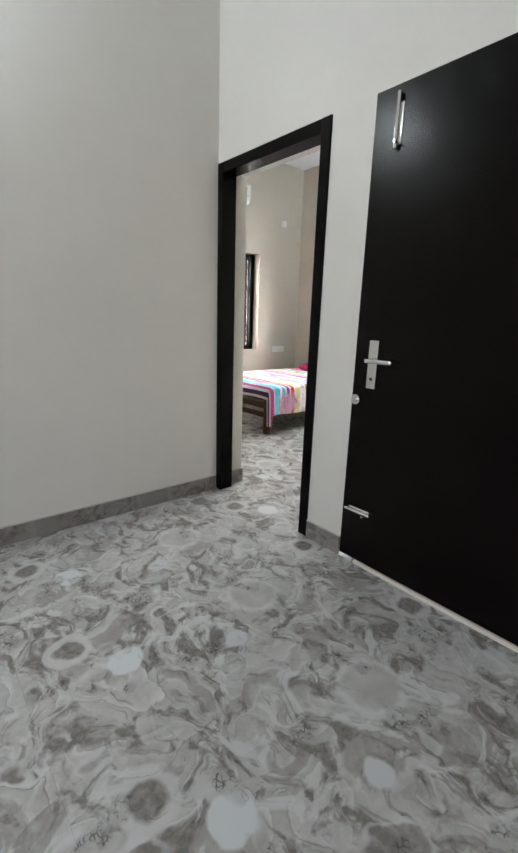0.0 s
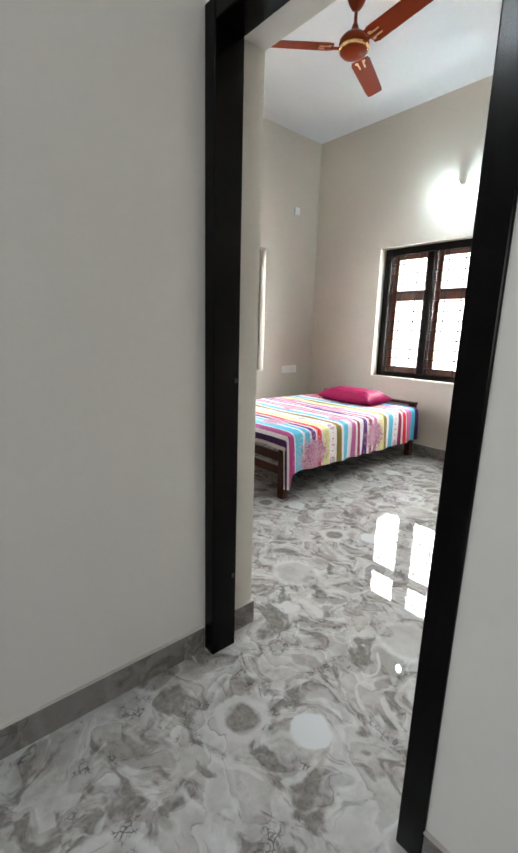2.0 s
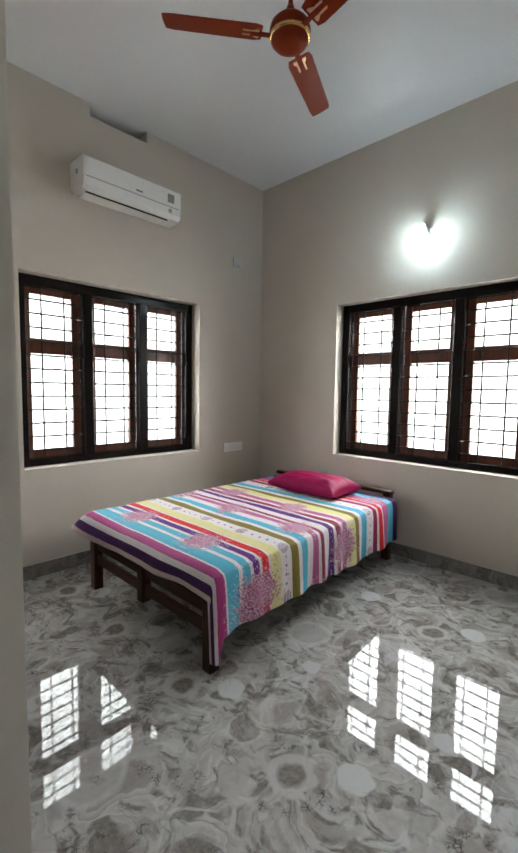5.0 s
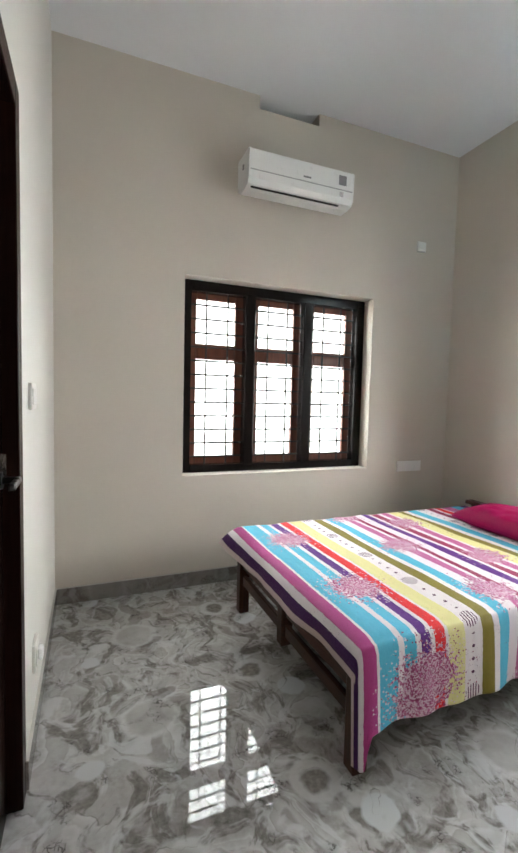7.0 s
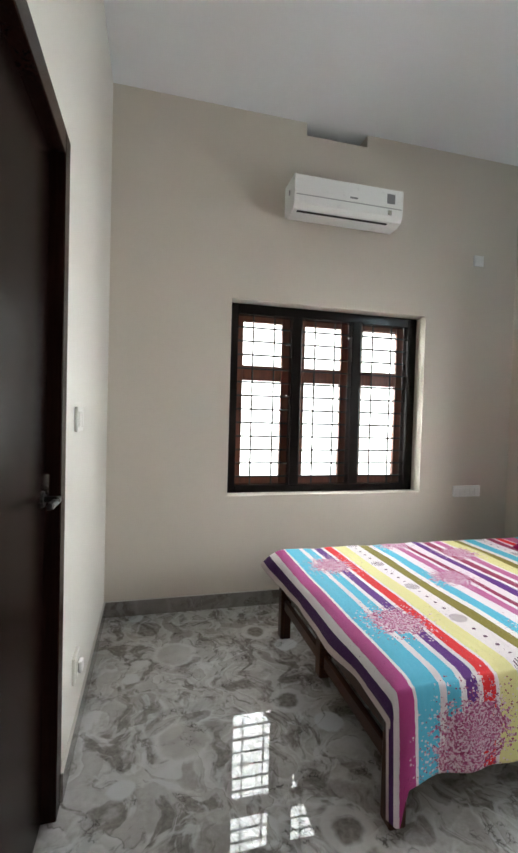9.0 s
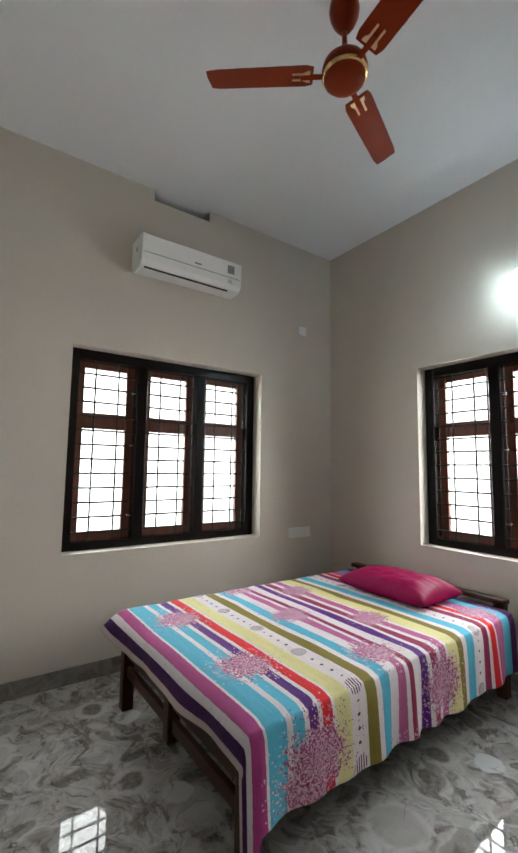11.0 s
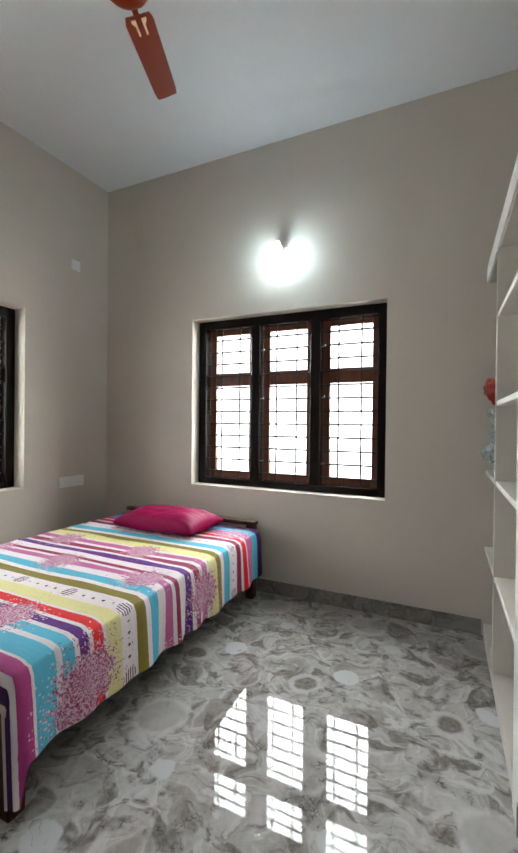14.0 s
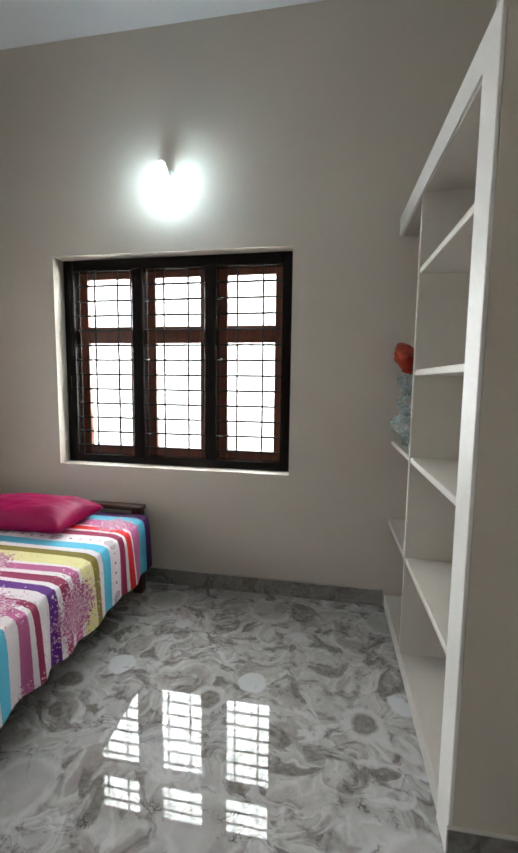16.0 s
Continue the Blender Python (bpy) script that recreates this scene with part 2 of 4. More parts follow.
def sheet_cloth():
    """Printed cotton: crosswise stripes, dotted bands and lacy flower heads. UV is in metres: u from the foot hem."""
    n = Net("printed_bedsheet")
    uv = n.node("ShaderNodeUVMap", uv_map="cloth").outputs[0]
    xyz = n.node("ShaderNodeSeparateXYZ", {0: uv})
    u, v = xyz.outputs[0], xyz.outputs[1]
    wob = n.math("ADD", u, n.math("MULTIPLY", n.math("SUBTRACT", n.noise(uv, 40.0, 2.0), 0.5), 0.006))
    cols = dict(W=(0.74, 0.67, 0.70), C=(0.62, 0.50, 0.48), P=(0.055, 0.007, 0.085), M=(0.42, 0.045, 0.22), B=(0.085, 0.44, 0.62), V=(0.10, 0.012, 0.20),
                R=(0.70, 0.012, 0.018), Y=(0.68, 0.63, 0.29), O=(0.21, 0.165, 0.02), L=(0.27, 0.018, 0.075), K=(0.46, 0.11, 0.27))
    bands = STRIPES
    cut = len(bands) // 2
    mid = bands[cut][0]
    lo = n.ramp(n.span(wob, 0.0, mid), [(b / mid, cols[c]) for b, c in bands[:cut]], "CONSTANT")
    hi = n.ramp(n.span(wob, mid, 2.2), [((b - mid) / (2.2 - mid), cols[c]) for b, c in bands[cut:]], "CONSTANT")
    col = n.mix(n.math("GREATER_THAN", wob, mid), lo, hi)

    # flower heads: bursts of pale strokes on pink, ringed by scattered specks
    dots = n.node("ShaderNodeTexVoronoi", {"Vector": uv, "Scale": 88.0}, feature="F1")
    luck = n.node("ShaderNodeSeparateColor", {0: dots.outputs["Color"]})
    small = n.math("LESS_THAN", dots.outputs["Distance"], 0.40)
    speck = n.noise(uv, 95.0, 2.0, 0.6)
    jag = n.math("MULTIPLY", n.math("SUBTRACT", n.noise(uv, 38.0, 3.0, 0.6), 0.5), 0.17)
    for du, dv, pu, pv, rad in FLOWERS:
        a = n.node("ShaderNodeMath", {0: n.math("SUBTRACT", u, du), 1: -pu / 2, 2: pu / 2}, operation="WRAP").outputs[0]
        b = n.node("ShaderNodeMath", {0: n.math("SUBTRACT", v, dv), 1: -pv / 2, 2: pv / 2}, operation="WRAP").outputs[0]
        q = n.math("SQRT", n.math("ADD", n.math("MULTIPLY", a, a), n.math("MULTIPLY", b, b)))
        r = n.math("ADD", q, jag)
        ray = n.node("ShaderNodeCombineXYZ", {0: n.math("MULTIPLY", n.math("DIVIDE", a, q), 4.5), 1: n.math("MULTIPLY", n.math("DIVIDE", b, q), 4.5), 2: n.math("MULTIPLY", q, 60.0)}).outputs[0]
        stroke = n.math("ADD", n.math("MULTIPLY", n.noise(ray, 2.0, 2.0, 0.5), 0.75), n.math("MULTIPLY", speck, 0.25))
        halo = n.span(r, rad * 0.7, rad * 1.75, 0.9, 0.0)
        pale = n.math("MULTIPLY", small, n.math("GREATER_THAN", halo, luck.outputs[0]))
        col = n.mix(n.math("MULTIPLY", pale, 0.85), col, rgb(0.70, 0.58, 0.64))
        inky = n.math("MULTIPLY", n.math("LESS_THAN", dots.outputs["Distance"], 0.30), n.math("GREATER_THAN", n.math("MULTIPLY", halo, 0.7), luck.outputs[1]))
        col = n.mix(inky, col, rgb(0.26, 0.02, 0.10))
        head = n.span(r, rad * 0.45, rad * 1.35, 1.0, 0.0)
        petal = n.mix(n.span(stroke, 0.47, 0.55), n.mix(luck.outputs[2], rgb(0.25, 0.025, 0.10), rgb(0.46, 0.11, 0.26)), rgb(0.64, 0.46, 0.55))
        col = n.mix(n.math("GREATER_THAN", head, n.math("MULTIPLY", n.math("ADD", speck, luck.outputs[0]), 0.5)), col, petal)
    # dotted motif along the two pale bands
    for at in (0.643, 1.602):
        a = n.math("SUBTRACT", u, at)
        b = n.node("ShaderNodeMath", {0: v, 1: -0.165, 2: 0.165}, operation="WRAP").outputs[0]
        b2 = n.node("ShaderNodeMath", {0: v, 1: -0.03, 2: 0.03}, operation="WRAP").outputs[0]
        dot = n.math("LESS_THAN", n.math("ADD", n.math("MULTIPLY", a, a), n.math("MULTIPLY", b2, b2)), 0.00006)
        dot = n.math("MULTIPLY", dot, n.math("GREATER_THAN", n.math("ABSOLUTE", b), 0.06))
        disc = n.math("LESS_THAN", n.math("ADD", n.math("MULTIPLY", a, a), n.math("MULTIPLY", b, b)), 0.0013)
        hatch = n.math("MULTIPLY", disc, n.math("GREATER_THAN", n.math("SINE", n.math("MULTIPLY", a, 480.0)), 0.2))
        col = n.mix(n.math("MAXIMUM", dot, hatch), col, rgb(0.10, 0.03, 0.08))
    spray = n.math("MULTIPLY", n.math("GREATER_THAN", n.noise(uv, 130.0, 1.0), 0.69), n.span(n.noise(uv, 5.0, 1.0), 0.5, 0.56))
    col = n.mix(n.math("MULTIPLY", spray, 0.7), col, rgb(0.12, 0.02, 0.09))
    weave = n.noise(uv, 900.0, 2.0)
    n.set(Base_Color=col, Roughness=0.7, Specular_IOR_Level=0.28)
    crease = n.node("ShaderNodeVectorMath", {0: uv, 1: (16.0, 3.5, 1.0)}, operation="MULTIPLY").outputs[0]
    n.bump(n.math("ADD", n.math("MULTIPLY", weave, 0.5), n.math("ADD", n.math("MULTIPLY", n.noise(crease, 1.0, 3.0, 0.55, 0.6), 3.5), n.noise(uv, 20.0, 3.0))), 0.4, 0.008)
    return n.mat


WALL_ROOM = paint("greige_wall_paint", (0.565, 0.514, 0.445), 0.6, 0.03)
# west wall: the greige made paler to carry light from the east window
WALL_WINDOW_LIT = paint("window_lit_wall_paint", (0.62, 0.598, 0.55), 0.6, 0.03)
WALL_HALL = paint("off_white_wall_paint", (0.68, 0.66, 0.62), 0.5, 0.03)
WHITE_CEIL = paint("white_ceiling_paint", (0.80, 0.82, 0.84), 0.7, 0.02)
WHITE_TRIM = paint("white_enamel_paint", (0.74, 0.73, 0.70), 0.4, 0.03)
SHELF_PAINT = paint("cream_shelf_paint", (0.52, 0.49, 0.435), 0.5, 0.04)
BLACK_WOOD = wood("black_stained_wood", (0.0016, 0.0014, 0.0014), (0.003, 0.0025, 0.0025), 0.2, 2, 1.0, 0.1, 0.003)
DOOR_WOOD = veneer("dark_veneer_door", (0.0020, 0.0013, 0.0011), (0.0034, 0.0020, 0.0016), 0.25, 0.13)
BATH_DOOR = veneer("brown_veneer_door", (0.007, 0.0034, 0.0027), (0.011, 0.0055, 0.0043), 0.27, 0.04)
BATH_FRAME = wood("dark_brown_door_frame", (0.010, 0.004, 0.003), (0.018, 0.007, 0.005), 0.25, 2, 1.0, 0.1, 0.003)
BLACK_METAL = plain("black_enamelled_metal", (0.008, 0.008, 0.008), 0.28)
WINDOW_WOOD = wood("dark_stained_window_wood", (0.005, 0.0036, 0.0032), (0.010, 0.007, 0.006), 0.22, 2, 1.0, 0.14, 0.003)
WINDOW_ALONG = wood("dark_stained_window_rail", (0.005, 0.0036, 0.0032), (0.010, 0.007, 0.006), 0.22, 0, 1.0, 0.14, 0.003)
RED_WOOD = wood("reddish_sash_wood", (0.075, 0.021, 0.011), (0.18, 0.056, 0.028), 0.35, 2)
BED_WOOD = wood("brown_bed_wood", (0.022, 0.008, 0.004), (0.080, 0.028, 0.013), 0.35, 1, 1.0, 0.2)
STEEL_BAR = plain("dark_grille_steel", (0.03, 0.028, 0.027), 0.45, 0.3)
CHROME = plain("brushed_chrome", (0.75, 0.74, 0.72), 0.22, 1.0)
IVORY_PLASTIC = plain("ivory_plastic", (0.66, 0.64, 0.60), 0.35, 0.0, 0.02)
SHELF_WHITE = paint("off_white_shelf_paint", (0.63, 0.60, 0.55), 0.5, 0.04)
GROUT = plain("pale_joint_filler", (0.50, 0.48, 0.45), 0.8)
WHITE_PLASTIC = plain("white_plastic", (0.78, 0.78, 0.76), 0.3, 0.0, 0.02)
GREY_PLASTIC = plain("grey_plastic", (0.22, 0.22, 0.22), 0.4)
DARK_GAP = plain("dark_slot", (0.012, 0.012, 0.012), 0.7)
FAN_BROWN = plain("copper_brown_enamel", (0.18, 0.023, 0.005), 0.32, 0.0, 0.08, 12.0, 0.0, 0.08)
GOLD = plain("polished_brass", (0.80, 0.52, 0.22), 0.25, 1.0)
PALE_GOLD = plain("pale_brass", (0.72, 0.46, 0.28), 0.38, 1.0)
PINK_SATIN = plain("magenta_satin", (0.245, 0.0015, 0.056), 0.55, 0.0, 0.04, 9.0, 0.0, 0.12)
MATTRESS = plain("cream_mattress", (0.5, 0.45, 0.4), 0.8)
THRESH = plain("pale_stone", (0.75, 0.70, 0.62), 0.3)
TILE = floor_stone("agate_floor_tile", 0.0, (0.0, 0.0, 0.0))
SKIRT = floor_stone("agate_skirting_tile", 0.12, (0.2, 0.11, 0.3), 0.66)


def glass_material():
    n = Net("window_glass")
    mixer = n.node("ShaderNodeMixShader", {0: 0.05, 1: n.node("ShaderNodeBsdfTransparent", {0: rgb(0.95, 0.97, 0.96)}).outputs[0], 2: n.node("ShaderNodeBsdfGlossy", {"Roughness": 0.02}).outputs[0]})
    n.put(n.out.inputs[0], mixer.outputs[0])
    return n.mat


def bulb_material(name, colour, power):
    n = Net(name)
    n.set(Base_Color=rgb(0.9, 0.9, 0.9), Emission_Color=rgb(*colour), Emission_Strength=power)
    return n.mat


def film_material(name, col, alpha):
    """Crumpled plastic film."""
    n = Net(name)
    p = n.local()
    n.set(Base_Color=n.mix(n.noise(p, 14.0, 4.0), rgb(*[c * 0.7 for c in col]), rgb(*col)), Roughness=0.18, Alpha=n.span(n.noise(p, 20.0, 3.0), 0.3, 0.7, alpha - 0.2, alpha + 0.2))
    n.bump(n.noise(p, 26.0, 4.0, 0.6), 0.6, 0.02)
    return n.mat


GLASS = glass_material()
LIT = bulb_material("lit_bulb", (0.68, 0.90, 1.0), BULB)
ORANGE_BAG = film_material("orange_plastic_film", (0.42, 0.035, 0.012), 0.95)
CLEAR_BAG = film_material("clear_blue_plastic_film", (0.58, 0.70, 0.70), 0.40)


# ---- builders ----
def box(bm, x0, y0, z0, x1, y1, z1, bevel=0.0, seg=1):
    vs = [bm.verts.new((x, y, z)) for z in (z0, z1) for y in (y0, y1) for x in (x0, x1)]
    fs = [bm.faces.new([vs[i] for i in q]) for q in ((0, 2, 3, 1), (4, 5, 7, 6), (0, 1, 5, 4), (2, 6, 7, 3), (0, 4, 6, 2), (1, 3, 7, 5))]
    if bevel:
        edges = list({e for f in fs for e in f.edges})
        bmesh.ops.bevel(bm, geom=edges, offset=bevel, segments=seg, affect="EDGES", profile=0.5)
    return bm


def lathe(bm, profile, seg=32, axis="z", centre=(0, 0, 0)):
    """Turn (radius, height) pairs round an axis."""
    rings = []
    for r, h in profile:
        ring = []
        for k in range(seg):
            a = 2 * math.pi * k / seg
            p = (r * math.cos(a), r * math.sin(a), h)
            if axis == "x":
                p = (h, r * math.cos(a), r * math.sin(a))
            if axis == "y":
                p = (r * math.sin(a), h, r * math.cos(a))
            ring.append(bm.verts.new((p[0] + centre[0], p[1] + centre[1], p[2] + centre[2])))
        rings.append(ring)
    for a, b in zip(rings, rings[1:]):
        for k in range(seg):
            bm.faces.new((a[k], a[(k + 1) % seg], b[(k + 1) % seg], b[k]))
    bm.faces.new(rings[0][::-1])
    bm.faces.new(rings[-1])
    return bm


def part(name, bm, material, parent=None, label="", smooth=False):
    me = bpy.data.meshes.new(name)
    bmesh.ops.recalc_face_normals(bm, faces=bm.faces)
    bm.to_mesh(me)
    bm.free()
    me.materials.append(material)
    if smooth:
        me.polygons.foreach_set("use_smooth", [True] * len(me.polygons))
    ob = new(name, me)
    if parent is not None:
        ob.parent = parent
    if label:
        tagged(ob, label)
    return ob


def block(name, dims, material, parent=None, label="", bevel=0.0, seg=1):
    return part(name, box(bmesh.new(), *dims, bevel=bevel, seg=seg), material, parent, label)


def thing(name, at, label, category, group="", kind="", rz=0.0):
    ob = new(name)
    ob.empty_display_size = 0.1
    ob.matrix_world = pose(*at, 0, 0, rz)
    return tagged(ob, label, category, group, kind)


def set_piece(ob, label, category):
    return tagged(ob, label, category, kind="structure")


def wall(name, axis, lo, hi, a0, a1, top, holes, material, label):
    """A wall from lo to hi across its axis, from a0 to a1 along it, with holes (a, b, z0, z1)."""
    bm = bmesh.new()
    cuts = sorted({a0, a1, *[h[0] for h in holes], *[h[1] for h in holes]})
    for a, b in zip(cuts, cuts[1:]):
        z = 0.0
        for h in sorted((h for h in holes if h[0] <= a and h[1] >= b), key=lambda h: h[2]):
            if h[2] > z:
                box(bm, *((a, lo, z, b, hi, h[2]) if axis == "y" else (lo, a, z, hi, b, h[2])))
            z = h[3]
        if z < top:
            box(bm, *((a, lo, z, b, hi, top) if axis == "y" else (lo, a, z, hi, b, top)))
    bmesh.ops.remove_doubles(bm, verts=bm.verts, dist=0.0001)
    twins = {}
    for f in bm.faces:
        c = f.calc_center_median()
        twins.setdefault((round(c.x, 4), round(c.y, 4), round(c.z, 4)), []).append(f)
    bmesh.ops.delete(bm, geom=[f for fs in twins.values() if len(fs) > 1 for f in fs], context="FACES")
    ob = part(name, bm, material)
    return set_piece(ob, label, "wall")


# ---- plan, metres ----
H = 3.388                      # ceiling
X0, X1 = 2.243, 5.35           # bedroom west and east faces
Y0, Y1 = 1.84, 5.345           # bedroom south and north faces
HX = 2.012                     # hall face of the shared wall
HY = 2.757                     # hall north wall
T = 0.23
DOOR = (1.85, 2.757, 2.12)     # bedroom doorway, frame's outside
BATH = (3.1, 4.0, 2.2)
OTHER = (0.70, 1.61, 2.122)
WN = (3.03, 4.535, 0.775, 2.125)
WE = (2.846, 4.402, 0.772, 2.124)

wall("wall_north", "y", Y1, Y1 + T, HX, X1 + T, H, [WN, (3.533, 3.998, 3.302, H)], WALL_ROOM, "greige painted bedroom wall with a window and a high vent slot")
wall("wall_east", "x", X1, X1 + T, Y0 - T, Y1, H, [WE], WALL_ROOM, "greige painted bedroom wall with a wide window")
wall("wall_south", "y", Y0 - T, Y0, X0, X1, H, [], WALL_ROOM, "greige painted bedroom wall behind the shelves")
# the shared wall has a hall layer, which holds the door frames, and a bedroom layer
wall("wall_west", "x", 2.11, X0, -2.5, Y1, H, [(1.85, 2.766, 0, 2.10), (BATH[0], BATH[1], 0, BATH[2]), (OTHER[0], OTHER[1], 0, OTHER[2])], WALL_WINDOW_LIT, "bedroom wall with two doorways, coloured paler for window light")
wall("wall_hall_east", "x", HX, 2.108, -2.5, HY, H, [(DOOR[0], DOOR[1], 0, DOOR[2]), (OTHER[0], OTHER[1], 0, OTHER[2])], WALL_HALL, "off-white painted hall wall with two dark door frames")
wall("wall_hall_north", "y", HY, HY + T, -2.5, 2.108, H, [], WALL_HALL, "plain off-white painted hall wall")
wall("wall_hall_west", "x", -2.73, -2.5, -2.73, HY + T, H, [(-1.5, 0.7, 0.85, 2.35)], WALL_HALL, "off-white painted hall wall with a window opening")
wall("wall_hall_south", "y", -2.73, -2.5, -2.5, X0, H, [], WALL_HALL, "plain off-white painted hall wall")
block("wall_bathroom", (1.6, 2.99, 0, 1.62, 5.345, H), WALL_HALL)
set_piece(bpy.data.objects["wall_bathroom"], "plain wall closing the space behind the brown door", "wall")
set_piece(block("ceiling_bedroom", (HX, Y0 - T, H, X1 + T, Y1 + T, H + 0.12), WHITE_CEIL), "flat white painted bedroom ceiling", "ceiling")
set_piece(block("ceiling_hall", (-2.73, -2.73, H + 0.002, HX - 0.002, HY + T, H + 0.12), WHITE_CEIL), "flat white painted hall ceiling", "ceiling")
set_piece(block("ceiling_side_room", (HX, -2.73, H + 0.002, X0, Y0 - T - 0.002, H + 0.12), WHITE_CEIL), "flat white painted ceiling over the wall", "ceiling")
# added board; its dark colour stands in for the shade inside the slot
set_piece(block("vent_back", (3.50, Y1 + 0.2, 3.28, 4.03, Y1 + T + 0.02, H), plain("shaded_vent_board", (0.07, 0.068, 0.064), 0.7)), "board closing the vent slot, coloured dark for the shade inside", "vent")


def glow_material():
    n = Net("overcast_sky_glow")
    haze = n.noise(n.pos(), 0.25, 3.0)
    e = n.node("ShaderNodeEmission", {0: n.mix(haze, rgb(1.0, 0.985, 0.97), rgb(0.97, 0.98, 1.0)), 1: SKY_GLOW})
    n.put(n.out.inputs[0], e.outputs[0])
    return n.mat


GLOW = glow_material()
set_piece(block("backdrop_north", (-3, 9.0, -0.29, 12, 9.05, 8), GLOW), "plain overcast white sky beyond the window", "sky")
set_piece(block("backdrop_east", (9.0, -4, -0.29, 9.05, 8.9, 8), GLOW), "plain overcast white sky beyond the window", "sky")
set_piece(block("ground", (-60, -60, -0.5, 60, 60, -0.3), plain("pale_ground", (0.45, 0.43, 0.4), 0.9)), "pale ground outside the house", "ground")


# ---- windows ----
def window(name, at, rz, w, h, stays, label):
    """A three-light window: black frame, grille of bars, reddish sashes with two panes each, chrome stays."""
    win = thing(name, at, label, "window", kind="structure", rz=rz)
    f, m, sill = 0.072, 0.078, 0.055
    depth = 0.075
    part("frame_jamb", box(bmesh.new(), 0, 0, 0, f, depth, h, 0.004), WINDOW_WOOD, win)
    part("frame_jamb", box(bmesh.new(), w - f, 0, 0, w, depth, h, 0.004), WINDOW_WOOD, win)
    part("frame_head", box(bmesh.new(), f, 0.001, h - f, w - f, depth, h, 0.004), WINDOW_ALONG, win)
    part("frame_sill", box(bmesh.new(), f, 0.001, 0, w - f, depth, sill, 0.004), WINDOW_ALONG, win)
    bay = (w - 2 * f - 2 * m) / 3
    for k in range(3):
        u0 = f + k * (bay + m)
        u1 = u0 + bay
        if k:
            part("mullion", box(bmesh.new(), u0 - m, -0.004, sill - 0.012, u0, depth - 0.001, h - f + 0.012, 0.006), WINDOW_WOOD, win)
        # sash behind the frame, cut by a transom rail
        s0, s1, b0, b1 = u0 - 0.008, u1 + 0.008, depth + 0.004, depth + 0.042
        bm = bmesh.new()
        st = 0.062
        z0, z1 = sill - 0.01, h - f + 0.01
        r0, r1 = 0.808 * h / 1.34, 0.918 * h / 1.34
        box(bm, s0, b0, z0, s0 + st, b1, z1, 0.004)
        box(bm, s1 - st, b0, z0, s1, b1, z1, 0.004)
        for a, b in ((z0, z0 + 0.062), (r0, r1), (z1 - 0.05, z1)):
            box(bm, s0 + st, b0 + 0.001, a, s1 - st, b1, b, 0.004)
        sash = part("sash", bm, RED_WOOD, win, "reddish varnished wooden sash")
        for a, b in ((z0 + 0.062, r0), (r1, z1 - 0.05)):
            pane = block("pane", (s0 + st - 0.004, b0 + 0.016, a - 0.004, s1 - st + 0.004, b0 + 0.020, b + 0.004), GLASS, sash)
            pane.visible_shadow = False
        # steel grille in front of the sash
        for q in (0.30, 0.70):
            u = u0 + bay * q
            part("grille_upright", lathe(bmesh.new(), [(0.0066, sill), (0.0066, h - f)], 8, centre=(u, 0.052, 0)), STEEL_BAR, win)
        z = sill + 0.055
        while z < h - f - 0.02:
            part("grille_bar", lathe(bmesh.new(), [(0.0072, u0), (0.0072, u1)], 6, "x", (0, 0.05, z)), STEEL_BAR, win)
            z += 0.0985
        # small chrome casement hooks on the sides of the mullions
        for q in (0.155, 0.52, 0.80):
            for way in stays[k]:
                edge = u0 if way > 0 else u1
                bm = lathe(bmesh.new(), [(0.003, min(0, way * 0.032)), (0.003, max(0, way * 0.032))], 8, "x", (edge, 0.02, h * q))
                lathe(bm, [(0.0026, -0.004), (0.0026, 0.012)], 8, "z", (edge + way * 0.030, 0.02, h * q))
                part("stay", bm, CHROME, win, "small chrome window hook")
    return win


window("window_1", (WN[0], Y1 + 0.11, WN[2]), 0.0, WN[1] - WN[0], WN[3] - WN[2], ((-1,), (), ()), "black framed three-light window with steel grille and red sashes")
window("window_2", (X1 + 0.10, WE[1], WE[2]), -90.0, WE[1] - WE[0], WE[3] - WE[2], ((), (1,), (1,)), "black framed three-light window with steel grille below a lamp")


# ---- doors ----
def door_frame(name, y0, y1, top, face, depth, width, label, near=None, material=BLACK_WOOD):
    fr = thing(name, (face, y0, 0), label, "door", kind="structure")
    w = y1 - y0
    near = near or width
    part("frame_jamb", box(bmesh.new(), 0, 0, 0, depth, near, top, 0.004, 2), material, fr)
    part("frame_jamb", box(bmesh.new(), 0, w - width, 0, depth, w, top, 0.004, 2), material, fr)
    part("frame_head", box(bmesh.new(), 0.001, near, top - width - 0.006, depth, w - width, top, 0.004, 2), material, fr)
    return fr


